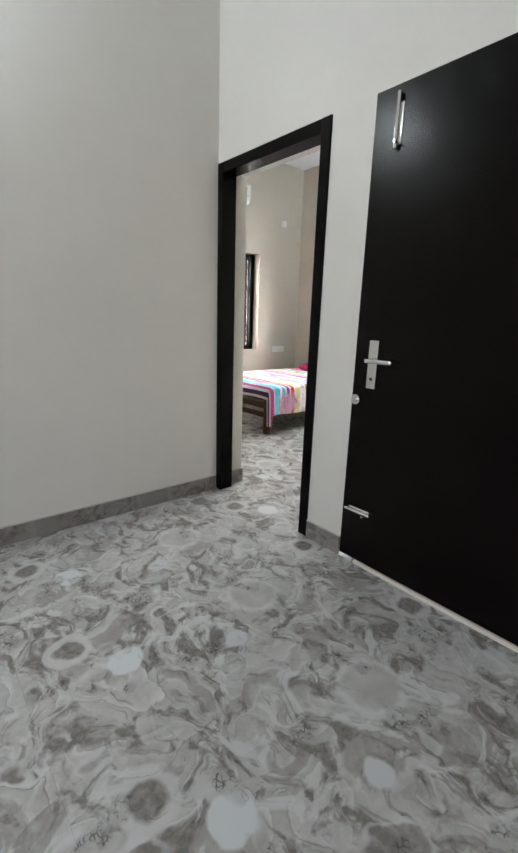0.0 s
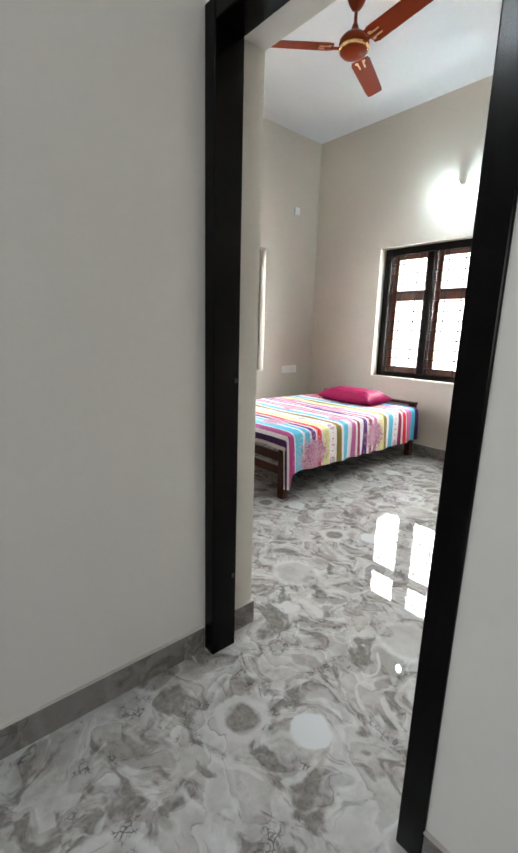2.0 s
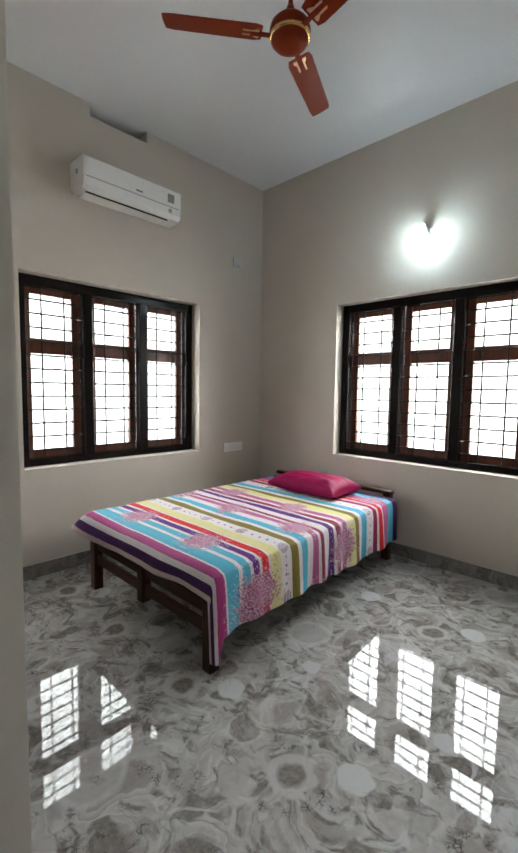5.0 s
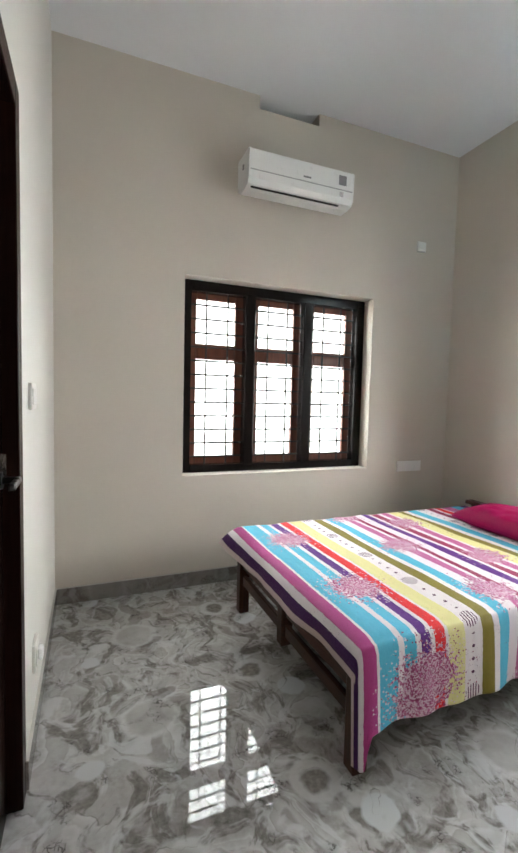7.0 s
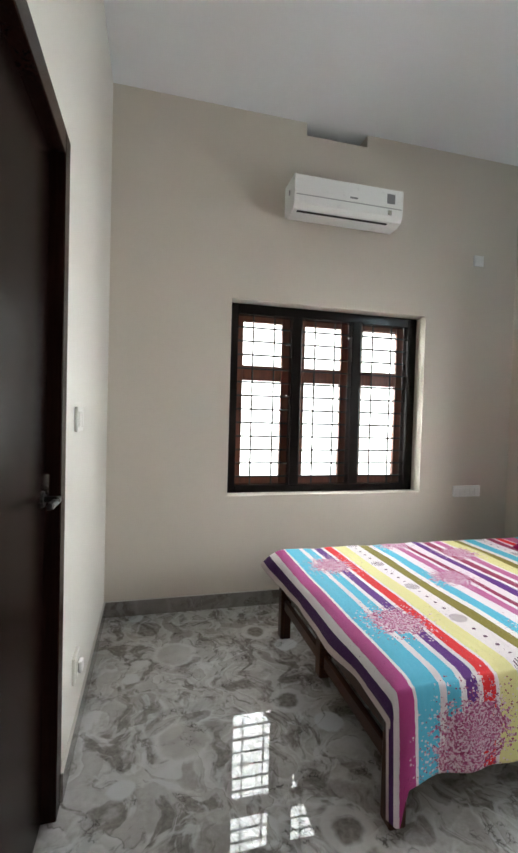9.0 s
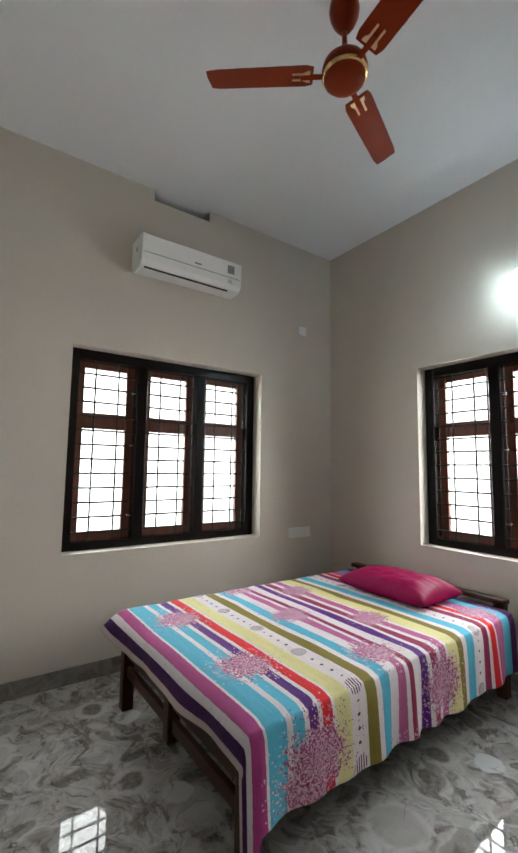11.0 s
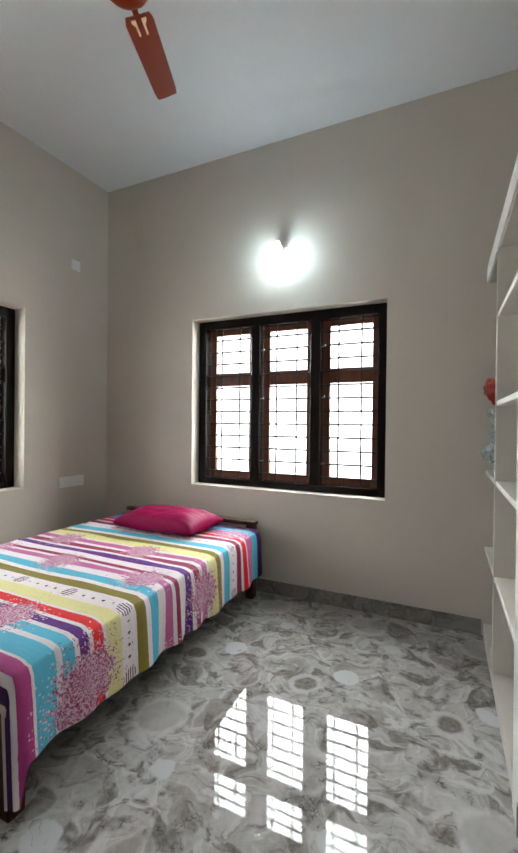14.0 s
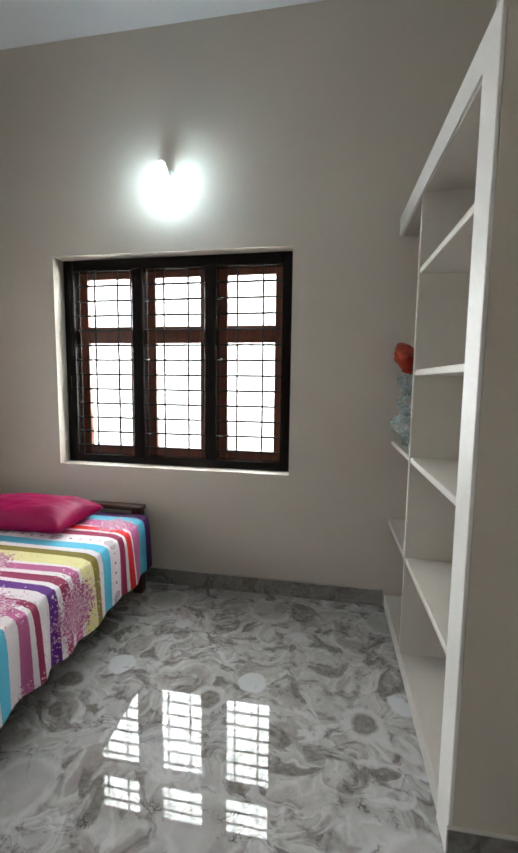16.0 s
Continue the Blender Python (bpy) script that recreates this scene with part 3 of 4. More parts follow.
def lever(parent, y, z, x, way, leaf_mat_label):
    """A long-plate lever handle on a face at x looking towards -x (way -1) or +x."""
    plate = part("handle_plate", box(bmesh.new(), min(x, x + way * 0.006), y - 0.024, z - 0.13, max(x, x + way * 0.006), y + 0.024, z + 0.09, 0.002), CHROME, parent, leaf_mat_label)
    bm = lathe(bmesh.new(), [(0.010, min(x, x + way * 0.05)), (0.010, max(x, x + way * 0.05))], 16, "x", (0, y, z))
    part("lever_neck", bm, CHROME, plate)
    bm = box(bmesh.new(), min(x + way * 0.036, x + way * 0.054), y - 0.125, z - 0.010, max(x + way * 0.036, x + way * 0.054), y + 0.012, z + 0.010, 0.006, 2)
    part("lever", bm, CHROME, plate)
    part("keyhole", lathe(bmesh.new(), [(0.007, x + way * 0.004 - 0.003), (0.007, x + way * 0.004 + 0.003)], 12, "x", (0, y, z - 0.085)), DARK_GAP, plate)


door1 = door_frame("door_1", DOOR[0], DOOR[1], DOOR[2], 2.004, 0.106, 0.055, "black stained wooden door frame of the bedroom, standing open", 0.064)
for z in (1.04, 0.30):
    block("strike_plate", (0.085, DOOR[1] - DOOR[0] - 0.059, z, 0.097, DOOR[1] - DOOR[0] - 0.056, z + 0.016), BLACK_METAL, door1)

door2 = thing("door_2", (2.0, OTHER[0], 0), "closed black veneered door with chrome lever and bolts", "door", kind="structure")
w2 = OTHER[1] - OTHER[0]
part("door_leaf", box(bmesh.new(), 0.002, 0.004, 0.022, 0.042, w2 - 0.004, OTHER[2] - 0.003, 0.003, 2), DOOR_WOOD, door2)
block("threshold", (-0.006, 0.0, 0.0, 0.2, w2 - 0.10, 0.017), THRESH, door2, "pale stone threshold strip under the door", 0.002)
lever(door2, w2 - 0.105, 1.035, 0.002, -1, "brushed chrome long-plate lever handle")
bm = box(bmesh.new(), -0.004, w2 - 0.14, 1.90, 0.002, w2 - 0.105, 2.05, 0.0015)
lathe(bm, [(0.008, 1.885), (0.008, 2.085)], 12, "z", (-0.012, w2 - 0.122, 0))
lathe(bm, [(0.005, -0.035), (0.005, -0.01)], 10, "x", (0, w2 - 0.13, 1.905))
part("tower_bolt", bm, CHROME, door2, "chrome tower bolt")
bm = box(bmesh.new(), -0.004, w2 - 0.165, 0.275, 0.002, w2 - 0.045, 0.305, 0.0015)
lathe(bm, [(0.008, w2 - 0.175), (0.008, w2 - 0.030)], 12, "y", (-0.012, 0, 0.29))
lathe(bm, [(0.006, -0.04), (0.006, -0.01)], 10, "x", (0, w2 - 0.15, 0.287))
part("slide_bolt", bm, CHROME, door2, "chrome slide bolt")
bm = lathe(bmesh.new(), [(0.024, -0.006), (0.022, 0.003)], 20, "x", (0, w2 - 0.03, 0.845))
lathe(bm, [(0.010, -0.016), (0.012, -0.004)], 16, "x", (0, w2 - 0.03, 0.845))
part("cylinder_lock", bm, CHROME, door2)

door3 = door_frame("door_3", BATH[0], BATH[1], BATH[2], X0 - 0.09, 0.094, 0.07, "brown veneered bathroom door shut in a dark brown frame", None, BATH_FRAME)
w3 = BATH[1] - BATH[0]
leaf3 = part("door_leaf", box(bmesh.new(), 0.012, 0.072, 0.01, 0.05, w3 - 0.072, BATH[2] - 0.078, 0.002), BATH_DOOR, door3, "brown veneered flush door leaf")
bm = lathe(bmesh.new(), [(0.026, 0.05), (0.024, 0.058)], 20, "x", (0, w3 - 0.12, 1.06))
lathe(bm, [(0.010, 0.05), (0.010, 0.10)], 14, "x", (0, w3 - 0.12, 1.06))
box(bm, 0.088, w3 - 0.24, 1.05, 0.105, w3 - 0.11, 1.07, 0.006, 2)
part("door_handle", bm, BLACK_METAL, door3, "black lever handle")
block("strike_plate", (0.035, w3 - 0.073, 1.05, 0.06, w3 - 0.069, 1.13), CHROME, door3)

# ---- built-in shelves ----
SF = 2.215                     # front of the shelves
SX = 3.98                     # free end
unit = thing("shelf_unit", (SX, Y0, 0), "built-in open masonry shelves with white front edges", "shelf", rz=1.9)
D = SF - Y0
L = X1 - SX - 0.002
part("end_panel", box(bmesh.new(), 0, -0.06, 0, 0.108, D - 0.012, 2.235), WALL_ROOM, unit, "greige painted masonry end pier")


def front_band():
    """One white face running up the pier and along the top."""
    bm = bmesh.new()
    outline = ((0, 0.0), (0.111, 0.0), (0.111, 2.14), (L, 2.14), (L, 2.236), (0, 2.236))
    rows = [[bm.verts.new((x, y, z)) for x, z in outline] for y in (D - 0.012, D)]
    bm.faces.new(rows[0]), bm.faces.new(rows[1][::-1])
    for k in range(6):
        bm.faces.new((rows[0][k], rows[0][(k + 1) % 6], rows[1][(k + 1) % 6], rows[1][k]))
    bmesh.ops.bevel(bm, geom=list(bm.edges), offset=0.003, segments=2, affect="EDGES", profile=0.5)
    return bm


part("front_edge", front_band(), WHITE_TRIM, unit, "white painted front edge of pier and top")
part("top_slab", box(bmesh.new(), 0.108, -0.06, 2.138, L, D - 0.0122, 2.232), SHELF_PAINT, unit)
part("divider", box(bmesh.new(), 0.805, -0.06, 0.08, 0.826, D - 0.002, 2.145, 0.002), SHELF_WHITE, unit)
part("base_slab", box(bmesh.new(), 0.111, -0.06, 0.006, L, D - 0.004, 0.08, 0.003), SHELF_WHITE, unit)
for z in (1.83, 1.40, 1.012, 0.548):
    for a, b in ((0.108, 0.805), (0.826, L)):
        if z < 1.3 or a < 0.5:
            part("shelf", box(bmesh.new(), a, -0.06, z - 0.025, b, D - 0.006, z, 0.003), SHELF_WHITE, unit)


def crumpled(name, at, size, material, seed, label, neck=0.0):
    """A crumpled plastic bag: film creased in ridges, drawn out to a twisted neck."""
    bm = bmesh.new()
    bmesh.ops.create_icosphere(bm, subdivisions=5, radius=1.0)
    for v in bm.verts:
        c = v.co.copy()
        d = noise.noise(c * 1.5 + Vector((seed, 0, 0)))
        ridge = 1 - abs(noise.noise(c * 2.6 + Vector((0, seed, 0)))) * 2
        crease = 1 - abs(noise.noise(c * 6.5 + Vector((0, 0, seed)))) * 2
        r = 0.80 + 0.30 * d + 0.20 * ridge + 0.10 * crease
        tip = max(0.0, c.y * 0.9 + c.z * 0.4) ** 4 * neck
        r *= 1 + tip
        v.co = Vector((c.x * size[0] * r, c.y * size[1] * r, max(-0.95, c.z * r) * size[2] + 0.95 * size[2]))
    ob = part(name, bm, material, smooth=True)
    ob.location = at
    return tagged(ob, label, "bag", "bags on the shelves")


crumpled("plastic_bag", (5.17, 2.165, 1.013), (0.13, 0.075, 0.085), CLEAR_BAG, 8.0, "crumpled clear bluish plastic bag on a shelf", 0.45)
crumpled("plastic_bag", (5.18, 2.165, 1.158), (0.115, 0.068, 0.066), CLEAR_BAG, 15.0, "crumpled clear plastic bag on another bag", 0.2)
crumpled("plastic_bag", (5.19, 2.165, 1.268), (0.10, 0.064, 0.062), CLEAR_BAG, 21.0, "small crumpled clear plastic bag on another bag", 0.5)
crumpled("plastic_bag", (5.20, 2.16, 1.375), (0.07, 0.042, 0.062), ORANGE_BAG, 3.0, "crumpled orange plastic bag on a pile of clear bags", 2.2)


# ---- bed ----
BX0, BX1, BY0, BY1 = 3.29, 5.24, 3.665, 4.925
bed = thing("bed", (BX0, BY0, 0), "brown wooden bed with slatted footboard and low headboard", "bed")
BL, BW = BX1 - BX0, BY1 - BY0


def post(u, v, top, w=0.062):
    part("leg", box(bmesh.new(), u, v, 0, u + w, v + w, top, 0.006, 2), wood("bed_post_wood", (0.022, 0.008, 0.004), (0.080, 0.028, 0.013), 0.35, 2, 1.0, 0.2), bed)


for v in (0.0, BW - 0.062):
    post(0.0, v, 0.47)
    post(BL - 0.062, 0.075 if v == 0.0 else v - 0.04, 0.545)
part("footboard_post", box(bmesh.new(), 0, BW / 2 - 0.03, 0.13, 0.06, BW / 2 + 0.03, 0.46, 0.006, 2), BED_WOOD, bed)
for z0, z1 in ((0.385, 0.47), (0.275, 0.345), (0.175, 0.235)):
    for v0, v1 in ((0.062, BW / 2 - 0.03), (BW / 2 + 0.03, BW - 0.062)):
        part("footboard_slat", box(bmesh.new(), 0.018, v0, z0, 0.043, v1, z1, 0.004), BED_WOOD, bed)
for v in (0.01, BW - 0.045):
    part("side_rail", box(bmesh.new(), 0.062, v, 0.26, BL - 0.062, v + 0.035, 0.40, 0.004), wood("bed_rail_wood", (0.022, 0.008, 0.004), (0.080, 0.028, 0.013), 0.35, 0, 1.0, 0.2), bed)
part("headboard", box(bmesh.new(), BL - 0.05, 0.137, 0.30, BL - 0.015, BW - 0.102, 0.50, 0.004), BED_WOOD, bed)
part("headboard_rail", box(bmesh.new(), BL - 0.066, 0.065, 0.535, BL + 0.004, BW + 0.015, 0.565, 0.008, 2), BED_WOOD, bed)
part("bed_base", box(bmesh.new(), 0.05, 0.05, 0.36, BL - 0.07, BW - 0.05, 0.385), BED_WOOD, bed)
mattress = part("mattress", box(bmesh.new(), BX0 - 0.005, BY0 + 0.055, 0.386, BX1 - 0.075, BY1 + 0.0, 0.505, 0.03, 3), MATTRESS)
tagged(mattress, "thin cream mattress under a striped sheet", "mattress")


def bedsheet():
    """The sheet: flat on the mattress, folded down at the foot and down the open long side."""
    me = bpy.data.meshes.new("bedsheet")
    x0, x1 = 3.262, 5.165
    ya, yb = 4.93, 3.612           # far edge and near fold
    foot, side = 0.14, 0.36
    us = np.concatenate([np.linspace(-foot, 0, 14), np.linspace(0, x1 - x0, 150)[1:]])
    vs = np.concatenate([np.linspace(0, ya - yb, 70), np.linspace(ya - yb, ya - yb + side, 36)[1:]])
    verts, uvs = [], []
    rim = 0.022
    W = ya - yb
    for u in us:
        for v in vs:
            a, b = max(0.0, -u), max(0.0, v - W)
            flat_u, flat_v = max(u, 0.0), min(v, W)
            x, y, z = x0 + flat_u, ya - flat_v, 0.516
            z += 0.004 * noise.noise(Vector((x * 3, y * 3, 0))) + 0.0018 * noise.noise(Vector((x * 11, y * 5, 2)))
            # soft shoulders
            near = min(flat_u, W - flat_v) if (a or b or flat_u < 0.05 or W - flat_v < 0.05) else 1.0
            z -= 0.012 * max(0.0, 1 - max(0.0, near) / 0.05) ** 2
            if a or b:
                wave = 0.010 * math.sin(flat_u * 12 + 1.2) + 0.005 * math.sin(flat_u * 31 + 0.5 + 2 * noise.noise(Vector((flat_u * 3, 1, 1)))) - 0.022 * math.exp(-((flat_u - 0.93) / 0.045) ** 2) + 0.008 * math.exp(-((flat_u - 0.84) / 0.05) ** 2) + 0.024 * noise.noise(Vector((flat_u * 5, 0, 4)))
                wave2 = 0.012 * math.sin(flat_v * 9 + 0.4) + 0.010 * noise.noise(Vector((flat_v * 6, 7, 1)))
                turn = min(1.0, b / 0.10)
                turn = turn * turn * (3 - 2 * turn)
                if b:
                    out = rim * (1 - math.exp(-b / 0.03)) + b / side * (wave + 0.012)
                    y -= out - 0.25 * a * turn
                    z -= b * (0.78 + 0.09 * min(1.0, flat_u / 1.2) + 0.32 * math.exp(-((flat_u / 0.013) ** 2))) - 0.008
                if a:
                    fall = 0.80 + 0.07 * math.sin(flat_v * 4.0 + 0.6)
                    out = rim * (1 - math.exp(-a / 0.03)) + a / foot * (wave2 + 0.006)
                    if flat_v < 0.14:
                        out += 0.06 * (1 - flat_v / 0.14) * a / foot
                        fall *= 0.6 + 0.4 * flat_v / 0.14
                    x -= out * (1 - turn) + (0.012 + 0.10 * a) * turn
                    z -= a * fall * (1 - turn)
            # the head is tucked in a little, and shallow creases run across the top
            y += 0.085 * (flat_u / 1.9) * flat_v / W
            z += 0.0055 * (1 - abs(noise.noise(Vector((x * 5.0, y * 1.6, 9)))) * 2) * min(1.0, flat_u / 0.1)
            verts.append((x, y, z))
            uvs.append((u + foot, v))
    nv = len(vs)
    faces = [(i * nv + j, i * nv + j + 1, (i + 1) * nv + j + 1, (i + 1) * nv + j) for i in range(len(us) - 1) for j in range(nv - 1)]
    me.from_pydata(verts, [], faces)
    layer = me.uv_layers.new(name="cloth")
    idx = np.zeros(len(me.loops), int)
    me.loops.foreach_get("vertex_index", idx)
    layer.data.foreach_set("uv", np.array(uvs)[idx].ravel())
    me.polygons.foreach_set("use_smooth", [True] * len(me.polygons))
    me.materials.append(sheet_cloth())
    ob = new("bedsheet", me)
    thick = ob.modifiers.new("thickness", "SOLIDIFY")
    thick.thickness, thick.offset = 0.002, 0.0
    return tagged(ob, "multicoloured striped cotton bedsheet with pink flower print", "bedsheet")


bedsheet()


def pillow(at, rz, lx, ly, h):
    bm = bmesh.new()
    n = 40
    grid = {}
    for s in (1, -1):
        for i in range(n + 1):
            for j in range(n + 1):
                if s < 0 and (i in (0, n) or j in (0, n)):
                    grid[s, i, j] = grid[1, i, j]
                    continue
                a, b = 2 * i / n - 1, 2 * j / n - 1
                swell = ((1 - abs(a) ** 3.0) * (1 - abs(b) ** 4.5)) ** 0.5
                pinch = 1 - 0.11 * (1 - abs(b) ** 2) * abs(a) ** 3
                pinch2 = 1 - 0.08 * (1 - abs(a) ** 2) * abs(b) ** 3
                wr = 0.010 * noise.noise(Vector((a * 3, b * 3, 5))) + 0.004 * noise.noise(Vector((a * 8, b * 6, 1))) + 0.006 * abs(b) ** 4 * noise.noise(Vector((a * 9, b * 2, 3)))
                z = (0.62 if s > 0 else -0.38) * h * swell + wr * swell
                if s < 0:
                    z = max(z, -0.36 * h)
                grid[s, i, j] = bm.verts.new((a * lx / 2 * pinch, b * ly / 2 * pinch2, z + 0.37 * h))
        for i in range(n):
            for j in range(n):
                bm.faces.new((grid[s, i, j], grid[s, i + 1, j], grid[s, i + 1, j + 1], grid[s, i, j + 1]))
    ob = part("pillow", bm, PINK_SATIN, smooth=True)
    ob.matrix_world = pose(*at, 0, 0, rz)
    return tagged(ob, "plump magenta satin pillow lying on the striped sheet", "pillow")


pillow((4.885, 4.268, 0.517), 0.0, 0.43, 0.675, 0.15)

# ---- ceiling fan ----
FAN = (3.712, 3.610)
FZ = 2.985
fan = thing("ceiling_fan", (*FAN, FZ), "copper-brown three-bladed ceiling fan with brass trim", "fan")
top = H - FZ
part("canopy", lathe(bmesh.new(), [(0.012, top - 0.172), (0.028, top - 0.16), (0.048, top - 0.13), (0.062, top - 0.095), (0.066, top - 0.065), (0.060, top - 0.03), (0.046, top - 0.006), (0.040, top)], 32), FAN_BROWN, fan, smooth=True)
part("downrod", lathe(bmesh.new(), [(0.011, 0.10), (0.011, top - 0.15)], 16), FAN_BROWN, fan, smooth=True)
part("motor_cover", lathe(bmesh.new(), [(0.016, 0.165), (0.022, 0.145), (0.03, 0.118), (0.07, 0.098), (0.092, 0.075), (0.098, 0.05), (0.094, 0.03)], 48), FAN_BROWN, fan, smooth=True)
part("trim_ring", lathe(bmesh.new(), [(0.088, 0.032), (0.0965, 0.03), (0.0975, 0.022), (0.094, 0.014), (0.088, 0.013)], 48), GOLD, fan, "polished brass ring", smooth=True)
part("bottom_cap", lathe(bmesh.new(), [(0.09, 0.022), (0.089, 0.010), (0.078, -0.004), (0.05, -0.013), (0.01, -0.017)], 48), FAN_BROWN, fan, smooth=True)


def blade_meshes():
    bm = bmesh.new()
    n = 14
    rows = []
    for i in range(n + 1):
        t = i / n
        r = 0.135 + t * 0.445
        half = 0.062 - 0.006 * t
        if i == 0:
            half -= 0.010
        if i == n:
            half -= 0.006
        rows.append([bm.verts.new((r + (0.012 if (i == n and s > 0) else 0), s * half, 0.030 - s * half * 0.21 + dz)) for dz in (0.0, 0.004) for s in (-1, -0.35, 0.35, 1)])
    for a, b in zip(rows, rows[1:]):
        loop = [0, 1, 2, 3, 7, 6, 5, 4]
        for p, q in zip(loop, loop[1:] + loop[:1]):
            bm.faces.new((a[p], a[q], b[q], b[p]))
    bm.faces.new([rows[0][k] for k in (0, 1, 2, 3, 7, 6, 5, 4)])
    bm.faces.new([rows[-1][k] for k in (4, 5, 6, 7, 3, 2, 1, 0)])
    return bm


def turned(bm, a):
    bmesh.ops.rotate(bm, verts=bm.verts, cent=(0, 0, 0), matrix=Matrix.Rotation(radians(a), 3, "Z"))
    return bm


for ang in (21.4, 141.4, 261.4):
    blade = part("blade", turned(blade_meshes(), ang), FAN_BROWN, fan)
    bm = box(bmesh.new(), 0.085, -0.013, 0.022, 0.19, 0.013, 0.028, 0.002)
    part("bracket", turned(bm, ang), FAN_BROWN, blade)
    for s in (-1, 1):
        bm = bmesh.new()
        outline = [(0.150, 0.013), (0.175, 0.013), (0.225, 0.013), (0.225, 0.021), (0.178, 0.021), (0.163, 0.032), (0.148, 0.033)]
        low = [bm.verts.new((x, s * y, 0.025 - s * y * 0.21)) for x, y in outline]
        high = [bm.verts.new((x, s * y, 0.030 - s * y * 0.21)) for x, y in outline]
        bm.faces.new(low), bm.faces.new(high[::-1])
        for k in range(len(low)):
            bm.faces.new((low[k], low[(k + 1) % len(low)], high[(k + 1) % len(low)], high[k]))
        part("trim_clip", turned(bm, ang), PALE_GOLD, blade, "brass blade trim")

# ---- air conditioner ----
ac = thing("air_conditioner", (3.385, Y1, 2.682), "white split air conditioner mounted above the window", "air conditioner")
AL = 0.787
PROFILE = [(0.0, 0.03), (-0.052, 0.03), (-0.054, -0.005), (-0.14, -0.004), (-0.19, 0.012), (-0.209, 0.045), (-0.213, 0.10), (-0.217, 0.235), (-0.205, 0.248), (0.0, 0.25)]


def extruded(profile, a, b):
    bm = bmesh.new()
    ends = [[bm.verts.new((x, y, z * 0.91)) for y, z in profile] for x in (a, b)]
    k = len(profile)
    for i in range(k):
        bm.faces.new((ends[0][i], ends[0][(i + 1) % k], ends[1][(i + 1) % k], ends[1][i]))
    bm.faces.new(ends[0][::-1]), bm.faces.new(ends[1])
    return bm


part("body", extruded(PROFILE, 0.008, AL - 0.008), WHITE_PLASTIC, ac)
cap = [(y * 1.01, 0.125 + (z - 0.125) * 1.008) for y, z in PROFILE]
part("end_cap", extruded(cap, 0.0, 0.010), WHITE_PLASTIC, ac)
part("end_cap", extruded(cap, AL - 0.010, AL), WHITE_PLASTIC, ac)
part("front_panel", extruded([(-0.2165, 0.108), (-0.2185, 0.17), (-0.2205, 0.236), (-0.212, 0.236), (-0.205, 0.11)], 0.012, AL - 0.012), WHITE_PLASTIC, ac)
part("air_flap", extruded([(-0.078, -0.0085), (-0.141, -0.0076), (-0.1925, 0.009), (-0.2125, 0.044), (-0.2160, 0.098), (-0.210, 0.098), (-0.200, 0.05), (-0.075, 0.002)], 0.03, AL - 0.10), WHITE_PLASTIC, ac)
part("air_slot", extruded([(-0.169, -0.0030), (-0.182, 0.0020), (-0.180, 0.012), (-0.169, 0.010)], 0.03, AL - 0.10), DARK_GAP, ac, "dark air outlet slot")
part("display", extruded([(-0.2192, 0.135), (-0.2213, 0.205), (-0.214, 0.205), (-0.207, 0.135)], AL - 0.125, AL - 0.065), GREY_PLASTIC, ac, "grey display sticker")
part("maker_mark", extruded([(-0.2190, 0.128), (-0.2194, 0.140), (-0.211, 0.140), (-0.209, 0.128)], AL / 2 - 0.005, AL / 2 + 0.05), GREY_PLASTIC, ac, "small grey maker's mark")
part("energy_sticker", extruded([(-0.2145, 0.052), (-0.2168, 0.086), (-0.21, 0.086), (-0.207, 0.052)], AL - 0.115, AL - 0.085), CHROME, ac, "shiny silver sticker")
part("panel_seam", extruded([(-0.2138, 0.0995), (-0.2142, 0.1075), (-0.205, 0.1075), (-0.205, 0.0995)], 0.012, AL - 0.012), plain("pale_grey_seam", (0.4, 0.4, 0.39), 0.5), ac, "grey seam under the front panel")
block("side_knob", (-0.004, -0.12, 0.13, 0.0, -0.10, 0.16), GREY_PLASTIC, ac)

# ---- wall lamp ----
LAMP = (X1, 3.595, 2.545)
lamp = thing("wall_lamp", LAMP, "lit white bulb in a slanted wall holder", "lamp")
part("backplate", lathe(bmesh.new(), [(0.04, -0.012), (0.043, 0.0)], 28, "x"), WHITE_PLASTIC, lamp)
bm = lathe(bmesh.new(), [(0.014, 0.0), (0.014, 0.06), (0.020, 0.065), (0.022, 0.125)], 20)
bmesh.ops.transform(bm, matrix=pose(-0.006, 0, -0.006, 0, -75, 0), verts=bm.verts)
part("holder", bm, WHITE_PLASTIC, lamp)
bm = lathe(bmesh.new(), [(0.012, 0.0), (0.014, -0.02), (0.025, -0.045), (0.029, -0.066), (0.025, -0.085), (0.014, -0.097), (0.004, -0.100)], 24)
bmesh.ops.transform(bm, matrix=pose(-0.125, 0, 0.024, 0, 24, 0), verts=bm.verts)
part("bulb", bm, LIT, lamp, "glowing white bulb", smooth=True)

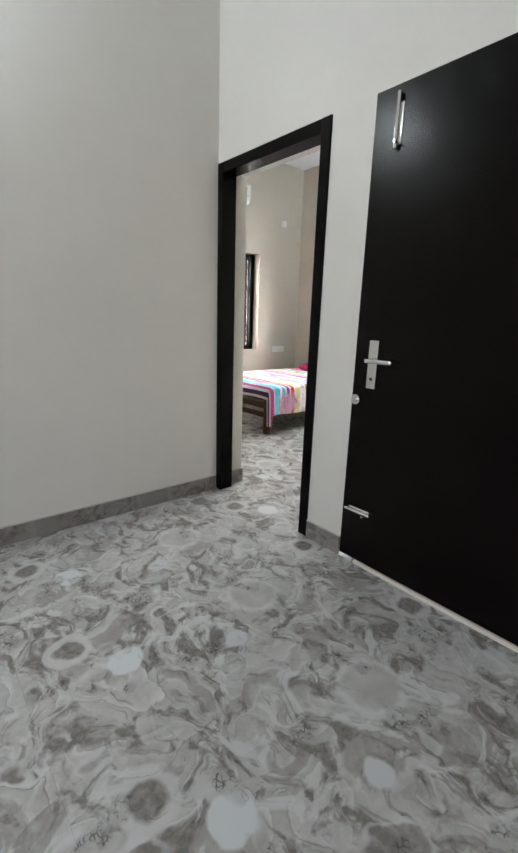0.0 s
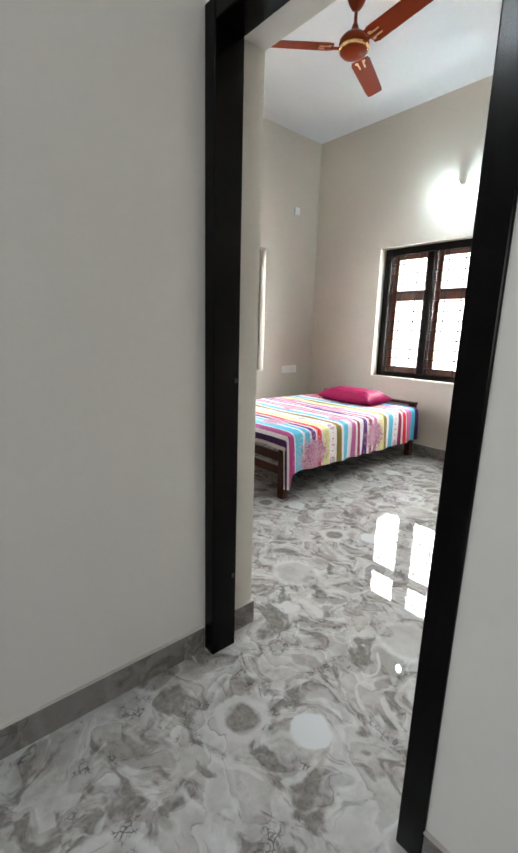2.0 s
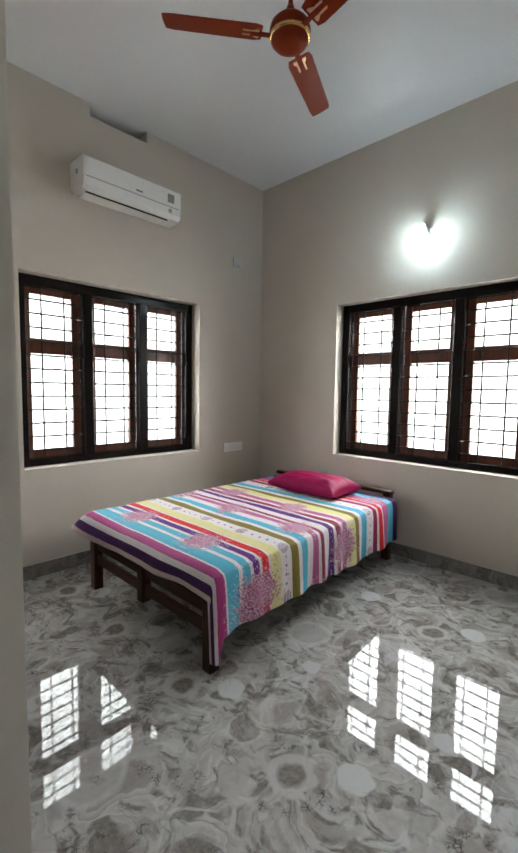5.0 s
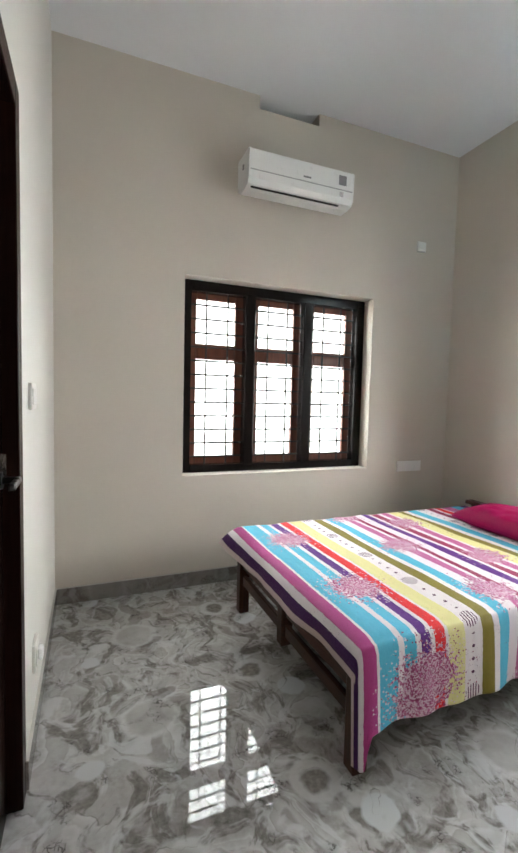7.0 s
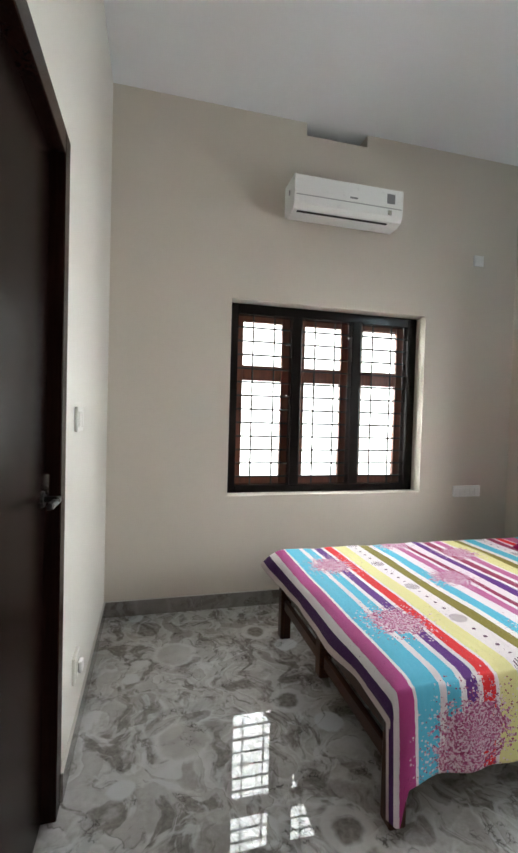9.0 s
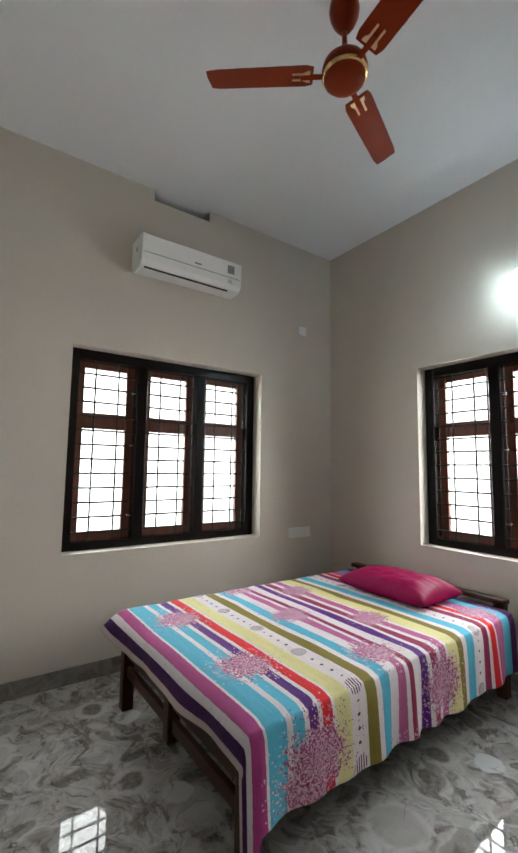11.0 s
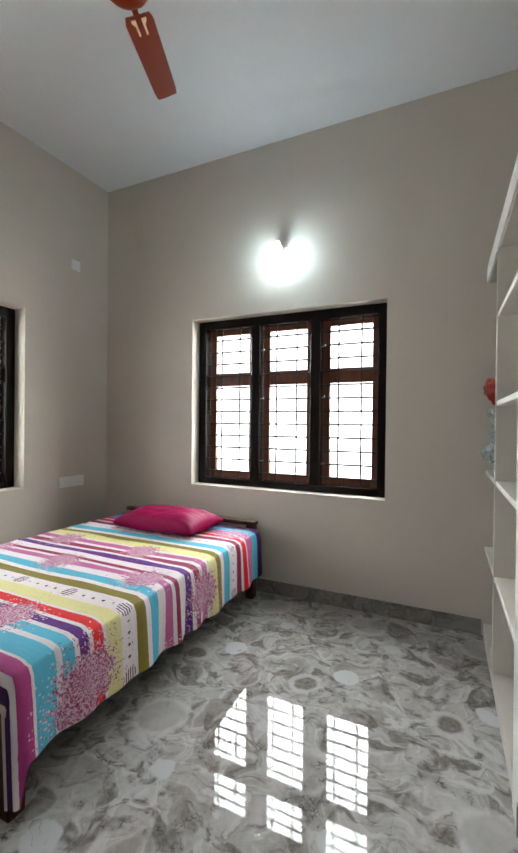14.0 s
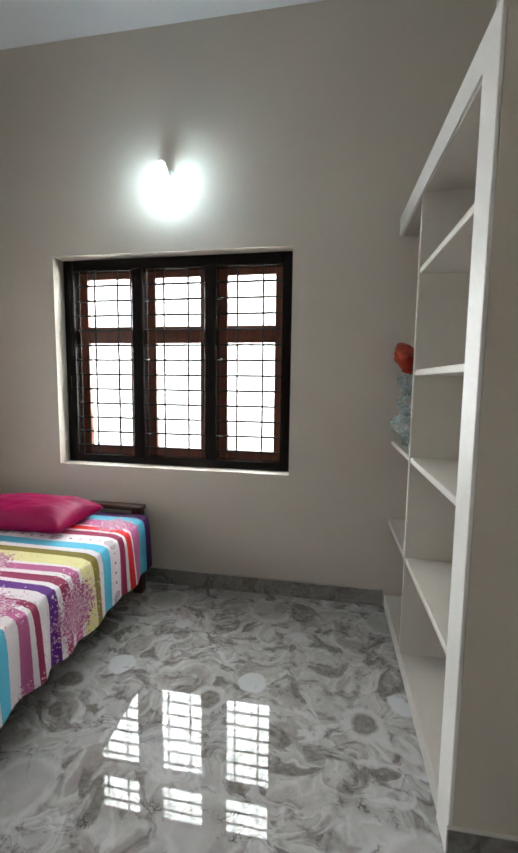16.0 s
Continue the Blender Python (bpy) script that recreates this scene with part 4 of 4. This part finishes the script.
hall_lamp = thing("wall_lamp", (0.32, HY, 2.72), "lit white globe bulb on the hall wall", "lamp")
part("backplate", lathe(bmesh.new(), [(0.045, -0.012), (0.048, 0.0)], 28, "y"), WHITE_PLASTIC, hall_lamp)
part("holder", lathe(bmesh.new(), [(0.026, -0.07), (0.020, -0.012)], 20, "y"), WHITE_PLASTIC, hall_lamp)
part("bulb", lathe(bmesh.new(), [(0.010, -0.185), (0.034, -0.175), (0.052, -0.145), (0.055, -0.12), (0.045, -0.09), (0.024, -0.070)], 28, "y"), bulb_material("lit_hall_bulb", (0.86, 0.95, 1.0), GLOBE), hall_lamp, "glowing white globe bulb", smooth=True)


# ---- switches and sockets ----
def switch_plate(name, at, rz, w, h, slots, label, body):
    """A moulded plate with rocker switches or sockets, its back on the wall, facing local -y."""
    p = thing(name, at, label, "switch plate", "wall plates", rz=rz)
    part("plate", box(bmesh.new(), 0, -0.012, 0, w, 0, h, 0.003, 2), body, p)
    s = (w - 0.02) / slots
    for k in range(slots):
        part("rocker", box(bmesh.new(), 0.012 + k * s, -0.016, 0.018, 0.012 + (k + 1) * s - 0.005, -0.011, h - 0.018, 0.0015), body, p)
    return p


switch_plate("switch_plate", (4.832, Y1, 0.733), 0, 0.25, 0.088, 5, "white switch and socket plate near the bed head", WHITE_PLASTIC)
switch_plate("switch_plate", (4.942, Y1, 2.552), 0, 0.088, 0.082, 1, "small white socket plate high on the wall", WHITE_PLASTIC)
switch_plate("switch_plate", (X0, 4.172, 1.252), 90, 0.13, 0.095, 3, "white switch plate beside the brown door", IVORY_PLASTIC)
plug = switch_plate("socket_plate", (X0, 4.2, 0.275), 90, 0.10, 0.105, 1, "white socket plate low on the wall beside the brown door", IVORY_PLASTIC)
part("plug", box(bmesh.new(), 0.03, -0.034, 0.03, 0.07, -0.016, 0.075, 0.006, 2), WHITE_PLASTIC, plug)


# ---- skirting and floor tiles ----
def skirting(name, a, b, fixed, axis, face, label="polished grey agate-pattern tile skirting"):
    """Tile skirting along x or y from a to b on a wall face; face is the side that it stands out to."""
    base = thing(name, (0, 0, 0), label, "baseboard", kind="structure")
    t = 0.011
    x = a
    while x < b - 0.01:
        e = min(b, x + 0.62)
        lo, hi = (fixed, fixed + t) if face > 0 else (fixed - t, fixed)
        bm = bmesh.new()
        g = 0.0012
        box(bm, 0, 0, 0, *((e - x - g, hi - lo, 0.10) if axis == "x" else (hi - lo, e - x - g, 0.10)), bevel=0.0015)
        ob = part("tile", bm, SKIRT, base)
        ob.location = (x, lo, 0) if axis == "x" else (lo, x, 0)
        block("joint_line", (x, lo, 0.1002, e, hi, 0.1035) if axis == "x" else (lo, x, 0.1002, hi, e, 0.1035), GROUT, base)
        x = e
    return base


skirting("baseboard_north", X0 + 0.011, X1 - 0.011, Y1, "x", -1)
skirting("baseboard_east", SF + 0.05, Y1, X1, "y", -1)
skirting("baseboard_west", BATH[1], Y1, X0, "y", 1)
skirting("baseboard_west_end", 2.766, BATH[0], X0, "y", 1)
skirting("baseboard_doorway", 2.112, X0 + 0.011, 2.766, "x", -1)
skirting("baseboard_pier", 0.011, D + 0.004, 0.0, "y", -1).matrix_world = pose(SX, Y0, 0, 0, 0, 1.9)
skirting("baseboard_south", X0, SX - 0.012, Y0, "x", 1)
skirting("baseboard_hall_north", -2.5, 1.998, HY, "x", -1)
skirting("baseboard_hall_east", OTHER[1] + 0.002, DOOR[0], HX, "y", -1)
skirting("baseboard_hall_corner", -2.5, OTHER[0], HX, "y", -1)

floor = thing("floor", (0, 0, 0), "polished grey vitrified floor tiles with agate rings", "floor", kind="structure")
block("screed", (-2.73, -2.73, -0.1, X1 + T, Y1 + T, -0.012), plain("grey_grout", (0.33, 0.32, 0.30), 0.8), floor)
PX, PY = 1.241, 0.64
shared = None
for i in range(-3, 4):
    for j in range(-6, 8):
        cx, cy = 0.822 + 0.31 + i * PX, 0.972 + j * PY
        if cx + PX / 2 < -2.5 or cx - PX / 2 > X1 or cy + PY / 2 < -2.5 or cy - PY / 2 > Y1:
            continue
        if cx - PX / 2 > X0 and cy + PY / 2 < Y0:
            continue
        if cx + PX / 2 < HX and cy - PY / 2 > HY:
            continue
        if shared is None:
            bm = box(bmesh.new(), -PX / 2 + 0.0002, -PY / 2 + 0.0002, -0.011, PX / 2 - 0.0002, PY / 2 - 0.0002, 0.0)
            tile = part("tile", bm, TILE, floor)
            shared = tile.data
        else:
            tile = new("tile", shared)
            tile.parent = floor
        tile.location = (cx, cy, 0)
